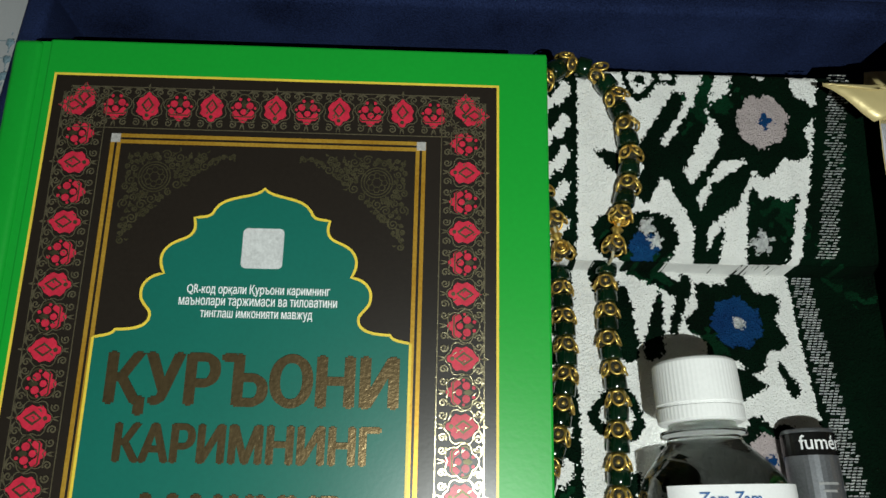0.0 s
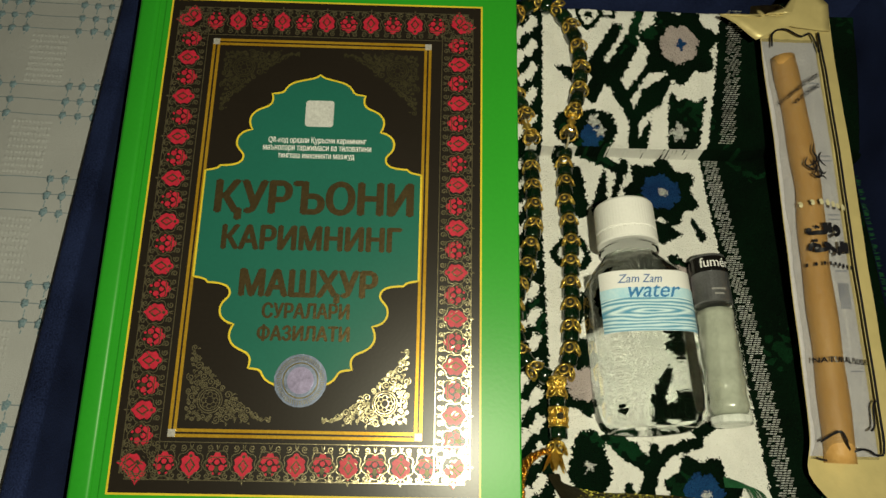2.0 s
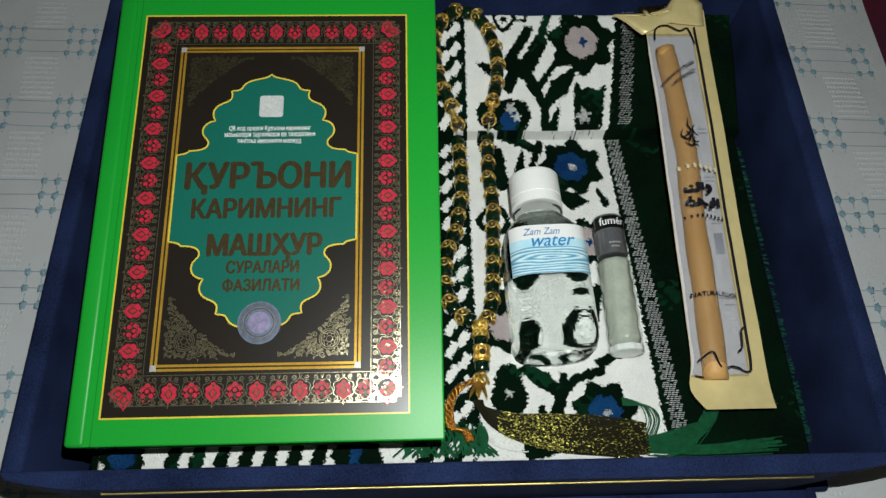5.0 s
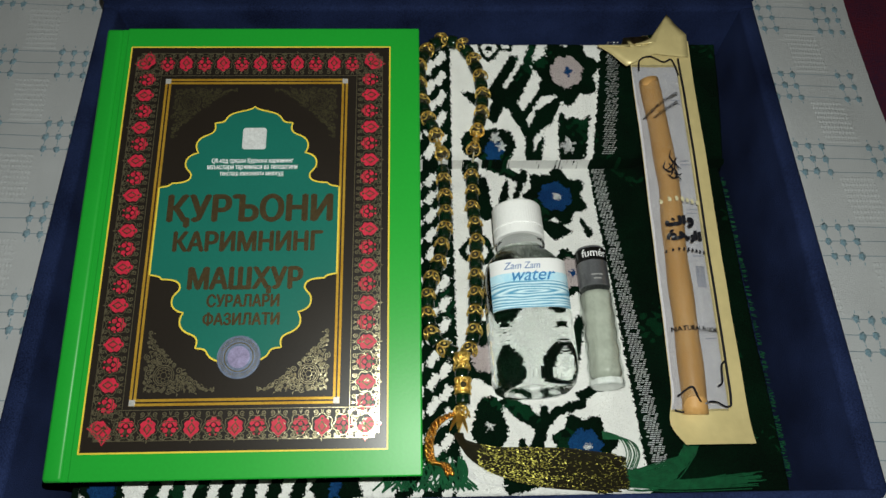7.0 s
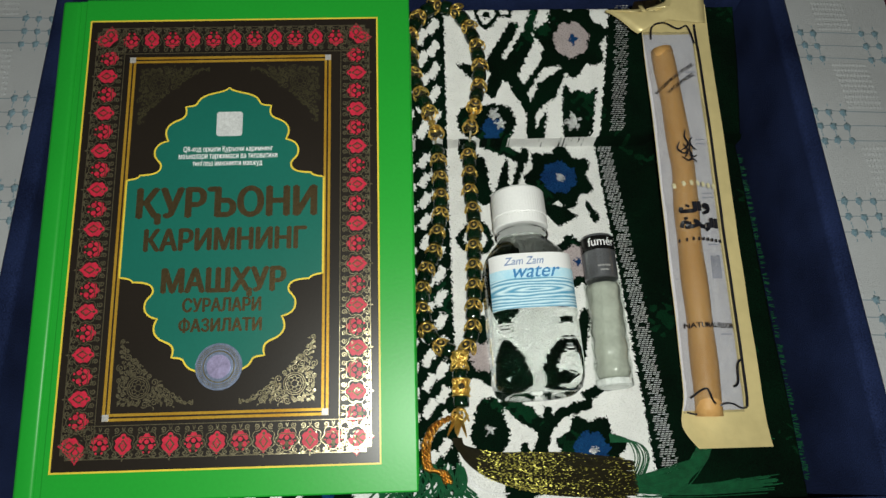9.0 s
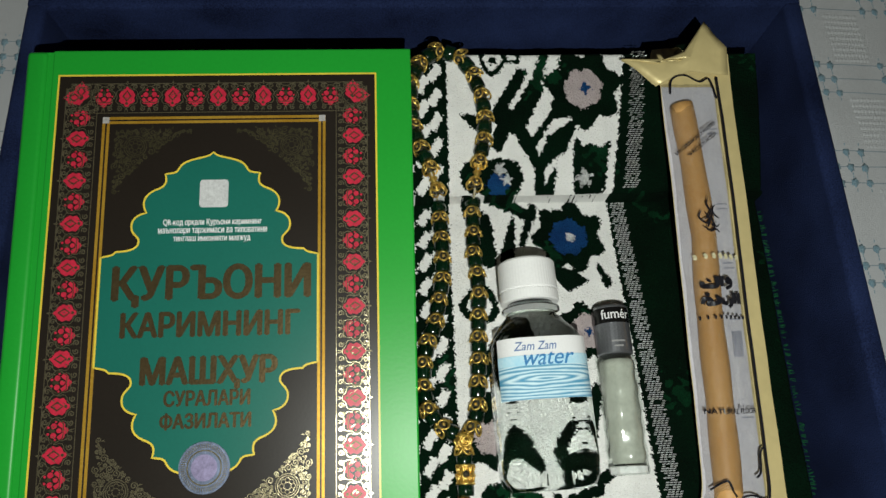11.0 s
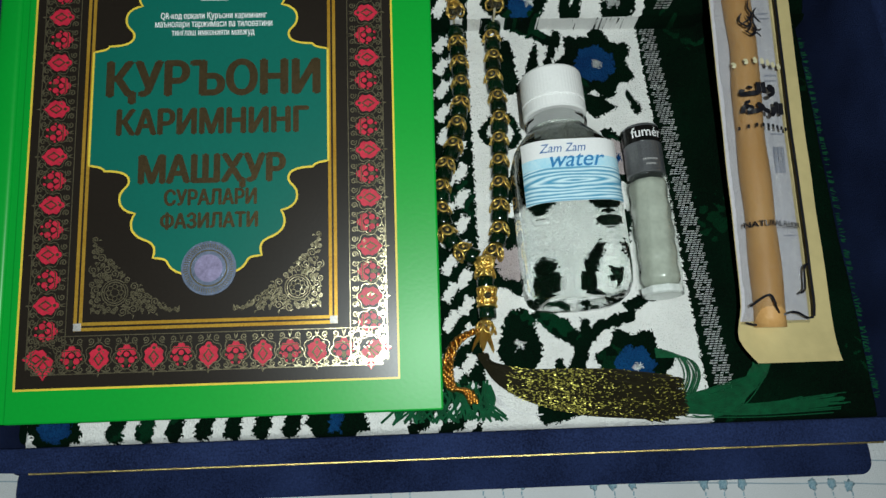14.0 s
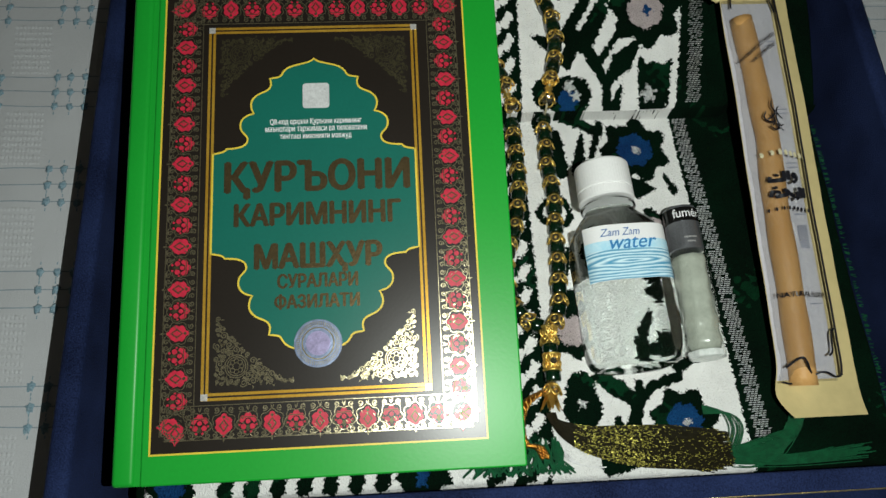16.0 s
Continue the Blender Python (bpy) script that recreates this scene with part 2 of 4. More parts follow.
for i in range(-12, 9):
    for j in range(-7, 8):
        for p in range(9):
            x, y = knot_place(i, j, (p % 3 - 1) * 0.0088 + random.uniform(-0.0005, 0.0005), (p // 3 - 1) * 0.0104 + random.uniform(-0.0005, 0.0005))
            if not (X0 < x < 0.400 and Y0 < y < Y1) or (-0.1 < x < 0.268 and -0.145 < y < 0.15):
                continue
            near = (-0.235 < x < -0.11 or x > 0.29) and -0.06 < y < 0.23 or -0.175 < y < -0.14 and -0.1 < x < 0.29
            turn = pose(x, y, cloth_z(x, y) + 0.0003, 0, 0, random.uniform(-14, 14))
            if near and made < 300:
                part("knot", KNOTS[made % 4], None, cloth, m=turn)
                made += 1
            else:
                n = len(far_co)
                far_co += [turn @ c for c in knot_co]
                far_faces += [tuple(k + n for k in f) for f in knot_faces]
far = bpy.data.meshes.new("far_knots")
far.from_pydata(far_co, [], far_faces)
part("far_knots", far, BLUE_THREAD, cloth, "pale blue knots", kind="stuff")
bm = B()
for j in range(-7, 8):
    for p in (-1, 0, 1):
        for i in range(-12, 9):
            pts = [knot_place(i + k / 8, j, 0, p * 0.0104) for k in range(9)]
            pts = [(x, y + 0.0006 * noise.noise((x * 30, y * 30, p))) for x, y in pts]
            if pts[0][0] > X0 and pts[-1][0] < 0.403 and Y0 < pts[0][1] < Y1:
                ribbon(bm, pts, 0.0006, lambda x, y: cloth_z(x, y) + 0.0004)
part("drawn_thread", bm, mat("grey_thread", (0.3, 0.38, 0.44), 0.9, size=80, fine=2000, vary=0.3), cloth, kind="stuff")
bm = B()
for i in range(-12, 9):
    for j in range(-7, 8):
        for p in (-1, 0, 1):
            for q in (-0.0155, -0.0068, -0.0045, 0.0040, 0.0062, 0.0150):
                x, y = knot_place(i, j, p * 0.0088 + random.uniform(-0.0003, 0.0003), q)
                if X0 < x < 0.400 and Y0 < y < Y1:
                    ribbon(bm, [(x, y - 0.0009), (x + 0.0001, y + 0.0009)], 0.0006, lambda a, b: cloth_z(a, b) + 0.0005)
part("tail_stitches", bm, BLUE_THREAD, cloth, "pale blue tail stitches", kind="stuff")
bm = B()
for i in range(-12, 9):
    for j in range(-7, 8):
        for r in range(9):
            for q in range(10):
                x, y = knot_place(i + 0.5, j, -0.0105 + q * 0.0023, 0.014 + r * 0.0042)
                if X0 < x < 0.400 and Y0 < y < Y1 and not (-0.1 < x < 0.268 and -0.145 < y < 0.15):
                    z = cloth_z(x, y)
                    v = [bm.verts.new((x + a, y + b, z + c)) for a, b, c in ((-0.0009, -0.0012, 0.0001), (0.0009, -0.0012, 0.0001), (0.0009, 0.0012, 0.0001), (-0.0009, 0.0012, 0.0001), (0, 0, 0.0011))]
                    for k in range(4):
                        bm.faces.new((v[k], v[(k + 1) % 4], v[4]))
part("woven_texture", bm, WHITE_CLOTH, cloth, kind="stuff", smooth=True)

# ---- gift box ----
gift = thing("gift_box", pose(0, 0, 0), "open gift box covered in dark navy velvet with thin gold trim", "box")
L, R, F, K, H, T = -0.1095, 0.2835, -0.1385, 0.1570, 0.0805, 0.0095
GOLD_TRIM = mat("gold_trim", (0.55, 0.42, 0.16), 0.35, 1.0, size=150, fine=2500, vary=0.25, bump=0.0002)
part("bottom", box(B(), L, R, F, K, 0.001, 0.008, 0.002), NAVY, gift)
bm = B()
front = [(L + 0.0002, F + 0.0084), (L + 0.004, F + 0.0046), (L + 0.014, F + 0.0028), (L + 0.030, F + 0.0006), (L + 0.045, F)]
prism(bm, front + [(L + R - x, y) for x, y in front[::-1]], 0.008, H)
rim = [e for e in bm.edges if all(v.co.z > H - 0.001 for v in e.verts)]
bmesh.ops.bevel(bm, geom=rim, offset=0.0012, segments=2, profile=0.5, affect="EDGES", clamp_overlap=True)
part("front_wall", bm, NAVY, gift, smooth=False)
part("back_wall", box(B(), L, R, K - T, K, 0.008, H, 0.003, 4), NAVY, gift, smooth=True)
part("side_wall", box(B(), L, L + T, F + T - 0.003, K - T + 0.003, 0.008, H - 0.0004, 0.003, 4), NAVY, gift, smooth=True)
part("side_wall", box(B(), R - T, R, F + T - 0.003, K - T + 0.003, 0.008, H - 0.0004, 0.003, 4), NAVY, gift, smooth=True)
part("base_board", box(prism(B(), rounded(L + 0.003, R - 0.008, F - 0.0135, F + 0.004, 0.006), 0.0005, 0.007), 0, 0.01, F - 0.002, F, 0.002, 0.006), NAVY, gift)
part("gold_trim", box(B(), L + 0.040, R - 0.040, F - 0.0006, F + 0.001, 0.0683, 0.0690, 0.0002, 1), GOLD_TRIM, gift, "thin gold edging strip")
lid = part("lid", box(B(), L - 0.004, R + 0.004, 0, 0.285, -0.010, 0.0, 0.003, 3), NAVY, gift, "velvet lid folded back", smooth=True, m=pose(0, K + 0.003, H + 0.001, -11))
part("lid_edge", box(B(), L, R, 0.004, 0.007, 0.0, 0.0012, 0.0003, 1), GOLD_TRIM, lid)

# ---- folded prayer rug ----
PILE = [mat("white_pile", (0.78, 0.78, 0.76), 0.95, size=120, fine=2600, vary=0.08, bump=0.0004, sheen=0.1),
        mat("green_pile", (0.0005, 0.0022, 0.0012), 0.95, size=38, fine=2200, bump=0.0006, sheen=0.01, color2=(0.0009, 0.013, 0.005), spec=0.08),
        mat("blue_pile", (0.004, 0.022, 0.10), 0.9, size=70, fine=2200, bump=0.001, color2=(0.008, 0.075, 0.21), spec=0.1),
        mat("pink_pile", (0.48, 0.41, 0.41), 0.95, size=90, fine=2200, vary=0.2, bump=0.001),
        mat("sequin_silver", (0.66, 0.67, 0.67), 0.3, 0.75, size=700, fine=2500, vary=0.4, bump=0.0006),
        mat("bright_green_pile", (0.0008, 0.008, 0.003), 0.95, size=60, fine=2200, bump=0.0006, color2=(0.002, 0.040, 0.014), spec=0.1)]


def mm_noise(x, y, s, seed):
    """Smooth noise on arrays of millimetres."""
    return (np.sin(x * s + 1.7 * np.sin(y * s * 0.83 + seed)) + np.sin(y * s * 1.31 + 2.1 * np.sin(x * s * 0.71 + 2.3 * seed)) + np.sin((x + y) * s * 0.57 + seed * 5)) / 3


class Pattern:
    """The pile's colours on a grid of millimetres: 0 white, 1 green, 2 blue, 3 pink, 4 sequins."""

    def __init__(self, x, y):
        jag = np.random.default_rng(3)
        self.x = x + 0.7 * mm_noise(x, y, 1.9, 1) + jag.normal(0, 0.27, x.shape)
        self.y = y + 0.8 * mm_noise(x, y, 1.3, 4) + jag.normal(0, 0.27, x.shape)
        self.c = np.zeros(x.shape, dtype=int)

    def disc(self, x, y, r, what, lobes=6, depth=0.12, inner=0.0):
        dx, dy = self.x - x, self.y - y
        a = np.arctan2(dy, dx)
        d = np.hypot(dx, dy) / (1 + depth * np.cos(lobes * a + x))
        self.c[(d < r) & (d >= inner)] = what

    def leaf(self, x0, y0, x1, y1, w0, w1, what=1):
        dx, dy = x1 - x0, y1 - y0
        t = np.clip(((self.x - x0) * dx + (self.y - y0) * dy) / (dx * dx + dy * dy), 0, 1)
        d = np.hypot(self.x - x0 - t * dx, self.y - y0 - t * dy)
        self.c[d < 1.18 * (w0 + (w1 - w0) * t) + 0.2] = what

    def flower(self, x, y, r, heart, rh, eye=None):
        self.disc(x, y, r * 1.1, 1, 7, 0.13)
        self.disc(x, y, rh, heart, 7, 0.06)
        if eye:
            self.disc(x + 1, y, rh * 0.24, eye, 4, 0.2)

    def curl(self, x, y, r):
        self.disc(x, y, r, 1, 3, 0.1, r * 0.62)
        self.disc(x, y, r * 0.32, 1)

    def column(self, x0, x1, pitch):
        """A dark band with a chain of white scallops."""
        inside = (self.x > x0) & (self.x < x1)
        self.c[inside] = 1
        ph = self.y / pitch
        for side, cx in ((0, x0 + 0.28 * (x1 - x0)), (0.5, x0 + 0.72 * (x1 - x0))):
            f = (ph + side) % 1.0 - 0.5
            d = np.hypot((self.x - cx - 1.2 * np.sin(f * 7)) / 2.6, f * pitch / 4.2)
            self.c[inside & (d < 1)] = 0


def flap_motifs(p):
    p.flower(161.6, 95.4, 16, 3, 9, 2)
    p.curl(118.2, 108.6, 6.5)
    p.disc(127.7, 110.8, 4, 1, 3, 0.2, 2)
    p.leaf(144.7, 116.3, 138.3, 96.2, 1.6, 2.0)
    p.leaf(138.3, 95.2, 128.8, 78.6, 3.4, 3.7)
    p.leaf(131.9, 102.4, 119.3, 82.6, 2.2, 2.4)
    p.leaf(129.9, 77.6, 139.7, 58.7, 2.8, 1.8)
    p.leaf(139.7, 58.7, 139.2, 44.1, 1.8, 2.0)
    p.leaf(147.8, 84.9, 136.3, 69.6, 1.0, 1.6)
    p.leaf(156.3, 78.8, 148, 69.7, 1.5, 4.6)
    p.leaf(148, 69.7, 140.7, 60.7, 4.6, 1.7)
    p.leaf(164.1, 60.8, 163.4, 52.1, 7.0, 6.5)
    p.leaf(159.7, 63.8, 157.5, 71.8, 3.6, 0.5)
    p.leaf(169.3, 63.8, 173.4, 69.9, 3.2, 0.5)
    p.leaf(147.1, 58.7, 142.3, 43.9, 0.6, 3.0)
    p.leaf(109, 55.5, 122.8, 54.7, 6.2, 7.4)
    p.leaf(124.6, 82.6, 119.4, 69.4, 3.6, 2.4)
    p.leaf(113, 78.5, 102.4, 83.5, 3.4, 0.6)
    p.disc(119.7, 51.8, 5, 2)
    for x, y, r in ((120.6, 58.5, 2.4), (123.9, 53.7, 2.2), (161.1, 54, 3)):
        p.disc(x, y, r, 4, 5, 0.4)


def body_motifs(p):
    p.leaf(113.4, 49, 125.2, 44.9, 1.2, 2.8)
    p.leaf(125.2, 44.9, 136.5, 38.8, 2.7, 1.8)
    p.leaf(126.8, 37.6, 123.2, 18.4, 0.8, 3.1)
    p.leaf(105.3, 45.4, 110.6, 36.3, 2.6, 5.0)
    p.leaf(110.6, 36.3, 114.7, 17.3, 5.0, 3.0)
    p.leaf(137, 43.9, 130.8, 25.2, 1.9, 1.2)
    p.flower(153.5, 28.7, 15, 2, 9, 4)
    p.leaf(145.6, 11.9, 151.8, 7.5, 1.8, 4.5)
    p.leaf(151.8, 7.5, 160.4, 6.4, 4.3, 0.5)
    p.leaf(166, 14.2, 170, 5.4, 0.6, 2.0)
    p.flower(157.5, -17.7, 12, 3, 8, 2)
    p.curl(109.1, -3.8, 9)
    p.leaf(114.1, -23.3, 107.7, -38.4, 1.2, 2.6)
    p.leaf(111.7, -46.8, 109.5, -55.3, 3.0, 4.4)
    p.flower(110.5, -63.6, 11, 3, 7)
    p.leaf(123.7, -14.6, 130.9, -27.6, 1.0, 3.0)
    p.leaf(128.7, -31.9, 123.2, -46.8, 3.6, 2.4)
    p.leaf(123.1, -54.2, 127, -65.7, 2.2, 4.3)
    p.leaf(127, -65.7, 130.9, -75, 4.4, 1.7)
    p.leaf(149, -57.3, 142.4, -69.8, 3.9, 5.0)
    p.leaf(142.4, -69.8, 132.9, -82.3, 5.2, 1.2)
    p.leaf(143.2, -38.2, 147, -53.1, 3.4, 1.8)
    p.leaf(159.8, -43.5, 152.9, -66.7, 2.0, 3.2)
    p.leaf(163.1, -69.8, 169.7, -61.4, 1.0, 2.6)
    p.leaf(111.2, -88.4, 111.1, -98.6, 5.0, 7.4)
    p.leaf(119.4, -85.4, 127.6, -90.5, 2.1, 3.6)
    p.leaf(127.6, -90.5, 135.6, -97.6, 3.3, 2.3)
    p.leaf(137.8, -88.4, 136.6, -96.6, 1.3, 1.8)
    p.leaf(136.6, -96.6, 131.2, -110.7, 2.1, 2.6)
    p.leaf(126.3, -102.7, 125.2, -109.7, 0.4, 2.6)
    p.flower(155.8, -106.7, 13, 2, 8, 4)
    p.leaf(135.5, -99.6, 142.9, -90.5, 1.0, 1.8)
    p.leaf(142.9, -90.5, 156.4, -86.4, 1.8, 1.8)
    p.leaf(156.5, -82.2, 167, -78.1, 2.0, 1.6)
    p.leaf(141.2, -118.8, 120.9, -122.7, 3, 4)
    p.disc(111.1, -96.6, 1.8, 4, 5, 0.4)
    for x0, y0, x1, y1, w0, w1 in ((118, -44, 127, -58, 0.5, 1.3), (127, -58, 137, -80, 1.3, 2.2), (133, -44, 130, -58, 0.9, 1.5), (144, -52, 148, -66, 0.8, 1.5), (150, -50, 143, -70, 0.5, 1.2), (119, -62, 123, -76, 0.9, 1.6), (137, -36, 143, -46, 0.8, 1.4)):
        p.leaf(x0, y0, x1, y1, w0, w1, 0)


def rug_z(x, y):
    """Height of the pile: a flat lower layer, and a flap that rises to the thick fold at the back; a bulge lifts the dark border."""
    bulge = 0.008 * math.exp(-((x - 0.213) / 0.011) ** 4) * min(1, max(0, (y + 0.104) / 0.02))
    if y > 0.047:
        return 0.0695 + 0.0205 * ((y - 0.047) / 0.066) ** 0.8 + bulge
    return 0.0610 + bulge + 0.0006 * math.sin(x * 60) * math.sin(y * 45)


rug = thing("prayer_rug", pose(0, 0, 0), "folded plush prayer rug, white with dark green floral pattern", "rug")


def plush(name, x0, x1, y0, y1, motifs, edge_lo, edge_hi, label):
    """A layer of pile with its pattern; edge_*: where white ends at y0 and y1."""
    step = 0.43
    nx, ny = int((x1 - x0) / step), int((y1 - y0) / step)
    gx, gy = np.meshgrid(np.linspace(x0, x1, nx + 1), np.linspace(y0, y1, ny + 1))
    cx, cy = (gx[:-1, :-1] + gx[1:, 1:]) / 2, (gy[:-1, :-1] + gy[1:, 1:]) / 2
    p = Pattern(cx, cy)
    p.column(80.5, 94.5, 11.5)
    p.column(66.5, 80.5, 11.5)
    p.leaf(95.5, -120, 95.0, 120, 0.9, 0.9)
    motifs(p)
    white_end = edge_lo + (edge_hi - edge_lo) * (cy - y0) / (y1 - y0)
    p.c[p.x > white_end] = 1
    p.c[(p.c == 1) & (mm_noise(cx, cy, 0.11, 2.2) + 0.35 * mm_noise(cx, cy, 0.9, 5) > np.where(cx > white_end, 0.86, 0.62))] = 5
    rnd = np.random.default_rng(8)
    pile = np.zeros(gx.shape)
    pile[:-1, :-1] += np.where((p.c == 1) | (p.c == 5), 0.35, 0.0)
    zz = np.array([[rug_z(a / 1000, b / 1000) for a in gx[0]] for b in gy[:, 0]]) * 1000 + pile + rnd.normal(0, 0.13, gx.shape)
    zz += 0.5 * mm_noise(gx, gy, 0.12, 2)
    rim = np.minimum(np.minimum(gx - x0, x1 - gx), np.minimum(gy - y0, y1 - gy))
    zz -= np.where(rim < 3.0, 4.5 * (1 - rim / 3.0) ** 2, 0)
    co = np.stack([gx + rnd.normal(0, 0.1, gx.shape), gy + rnd.normal(0, 0.1, gx.shape), zz], -1).reshape(-1, 3) / 1000
    idx = np.arange((nx + 1) * (ny + 1)).reshape(ny + 1, nx + 1)
    faces = np.stack([idx[:-1, :-1], idx[:-1, 1:], idx[1:, 1:], idx[1:, :-1]], -1).reshape(-1, 4)
    me = bpy.data.meshes.new(name)
    me.from_pydata(co.tolist(), [], faces.tolist())
    for m in PILE:
        me.materials.append(m)
    me.polygons.foreach_set("material_index", p.c.ravel().astype(np.int32))
    me.update()
    return part(name, me, None, rug, label)


part("backing", box(B(), -0.083, 0.248, -0.1285, 0.114, 0.009, 0.0570, 0.004), PILE[1], rug, "solid dark green folded layers")
part("backing", box(box(B(), -0.080, 0.246, 0.052, 0.113, 0.056, 0.0655, 0.003), -0.080, 0.246, 0.078, 0.113, 0.064, 0.0755, 0.003), PILE[1], rug, "thick fold under the flap")
plush("lower_layer", 70, 250, -129.6, 49, body_motifs, 184.0, 173.5, "white pile with green and blue flowers")
plush("folded_flap", 70, 249, 46.5, 113.5, flap_motifs, 174.5, 182, "upper fold with a pale pink flower")


def strip_motifs(p):
    p.flower(-66, -122, 9, 2, 6)
    p.flower(40, -122, 10, 2, 6)
    p.leaf(-74, -118, -60, -112, 2, 4)
    for k in range(9):
        p.leaf(-44 + 11 * k, -126, -40 + 11 * k, -110, 2.6, 1.2)


plush("front_edge", -78, 70.4, -129.6, -100, strip_motifs, 300, 300, "front roll of the fold")
for rows, a in ((66, ((183.5, 49.5), (189, 112))), (172, ((190, -118), (178.5, 45.5)))):
    bm = B()
    for k in range(rows):
        f = k / (rows - 1)
        for c in range(4):
            if random.random() < 0.08:
                continue
            x = a[0][0] + (a[1][0] - a[0][0]) * f + (c - 1.5) * 1.75 + 0.44 * (k % 4 - 1.5) + random.uniform(-0.15, 0.15)
            y = a[0][1] + (a[1][1] - a[0][1]) * f
            z = rug_z(x / 1000, y / 1000) + 0.0009
            g = 0.10 + random.uniform(-0.12, 0.12)
            v = [bm.verts.new(((x + dx) / 1000, (y + dy + g * dx) / 1000, z + dz)) for dx, dy, dz in ((-0.72, -0.25, random.uniform(0, 0.0004)), (0.72, -0.25, random.uniform(0, 0.0004)), (0.72, 0.25, random.uniform(0, 0.0004)), (-0.72, 0.25, random.uniform(0, 0.0004)))]
            bm.faces.new(v)
    part("metallic_band", bm, PILE[4], rug, "woven silver thread band", kind="stuff")

# ---- book ----
BLACK = mat("black_print", (0.016, 0.012, 0.009), 0.32, size=30, fine=900, vary=0.15, bump=0.00001)
TEAL = mat("teal_print", (0.007, 0.130, 0.097), 0.32, size=40, fine=900, vary=0.06, bump=0.00001)
RED = mat("red_print", (0.52, 0.022, 0.05), 0.35, size=250, fine=2500, vary=0.25)
YELLOW = mat("yellow_print", (0.75, 0.55, 0.06), 0.35, size=80, fine=1500, vary=0.15)
AMBER = mat("amber_print", (0.50, 0.24, 0.02), 0.28, 0.5, size=50, fine=1500, color2=(0.75, 0.46, 0.07))
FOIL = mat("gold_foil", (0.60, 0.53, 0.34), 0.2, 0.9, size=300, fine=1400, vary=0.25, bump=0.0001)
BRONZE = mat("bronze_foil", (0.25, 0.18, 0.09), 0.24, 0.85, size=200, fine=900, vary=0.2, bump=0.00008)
# olive for the flower marks, and for upper corner foil coloured as if unlit
OLIVE = mat("olive_marks_and_unlit_foil", (0.085, 0.075, 0.04), 0.4, 0.6, size=200, fine=900, vary=0.3)
PAPER = mat("white_print", (0.78, 0.78, 0.78), 0.5, size=60, fine=1500, vary=0.05)
ZT = 0.110
book = thing("book", REST, "green hardcover book with black, red and gold cover and teal medallion", "book")
part("front_cover", box(B(), -0.0670, 0.079, -0.109, 0.108, ZT - 0.003, ZT, 0.0007), GREEN_BOARD, book, smooth=False)
part("hinge", box(B(), -0.0705, -0.0665, -0.1088, 0.1078, ZT - 0.0034, ZT - 0.0014), GREEN_BOARD, book, "sunken hinge groove")
part("spine", box(B(), -0.0778, -0.0694, -0.109, 0.108, 0.0768, ZT - 0.0002, 0.0018, 4), GREEN_BOARD, book, "rounded green spine", smooth=True)
part("back_cover", box(B(), -0.0685, 0.079, -0.109, 0.108, 0.0768, 0.0798, 0.0007), GREEN_BOARD, book)
part("page_block", box(B(), -0.0705, 0.0755, -0.1055, 0.1045, 0.0798, ZT - 0.003), PAGES, book, "cream page edges")
panel = part("cover_panel", box(B(), -0.064, 0.0645, -0.098, 0.097, ZT - 0.001, ZT + 0.0001), BLACK, book, "black printed panel")
rect = lambda x0, x1, y0, y1: [(x0, y0), (x1, y0), (x1, y1), (x0, y1)]


def frame_line(name, x0, x1, y0, y1, w, m, z=ZT + 0.0002):
    bm = B()
    box(bm, x0 - w / 2, x1 + w / 2, y0 - w / 2, y0 + w / 2, ZT, z)
    box(bm, x0 - w / 2, x1 + w / 2, y1 - w / 2, y1 + w / 2, ZT, z)
    box(bm, x0 - w / 2, x0 + w / 2, y0 + w / 2, y1 - w / 2, ZT, z)
    box(bm, x1 - w / 2, x1 + w / 2, y0 + w / 2, y1 - w / 2, ZT, z)
    return part(name, bm, m, book)


frame_line("border_line", -0.0638, 0.0643, -0.0978, 0.0968, 0.0007, YELLOW)
frame_line("frame_line", -0.0448, 0.0432, -0.0782, 0.0782, 0.0011, AMBER)
frame_line("frame_line", -0.0430, 0.0414, -0.0764, 0.0764, 0.0011, AMBER)
for x in (-0.0440, 0.0424):
    for y in (-0.0774, 0.0774):
        part("corner_square", box(B(), x - 0.0013, x + 0.0013, y - 0.0013, y + 0.0013, ZT, ZT + 0.0003), mat("silver_print", (0.5, 0.48, 0.46), 0.4, 0.3, size=900, fine=3000, vary=0.3), book, "pale grey corner square")

CX = -0.0008
quarter = (bez((0, 63.3), (2, 60.2), (11, 61.5), (13.3, 56.8)) + bez((13.3, 56.8), (14, 54.5), (16, 54.8), (18.6, 54.4)) + bez((18.6, 54.4), (17, 49.5), (20, 48.8), (22.3, 47.8))
           + bez((22.3, 47.8), (26.5, 46), (27.6, 42.5), (25.2, 38.6)) + bez((25.2, 38.6), (28.5, 38.2), (31.5, 36), (30.6, 32)) + bez((30.6, 32), (29.8, 29.5), (27.6, 29), (27.7, 27))
           + bez((27.7, 27), (27.8, 23.5), (33, 23.3), (36.3, 23.2)) + bez((36.3, 23.2), (37, 21.5), (40, 21.6), (41.8, 21)) + [(41.8, 21)])
right = quarter + [(x, -y) for x, y in quarter[::-1]]
outline = [(CX + x / 1000, y / 1000) for x, y in right] + [(CX - x / 1000, y / 1000) for x, y in right[::-1][1:-1]]
part("medallion", prism(B(), outline, ZT, ZT + 0.0003), TEAL, book, "teal scalloped medallion")
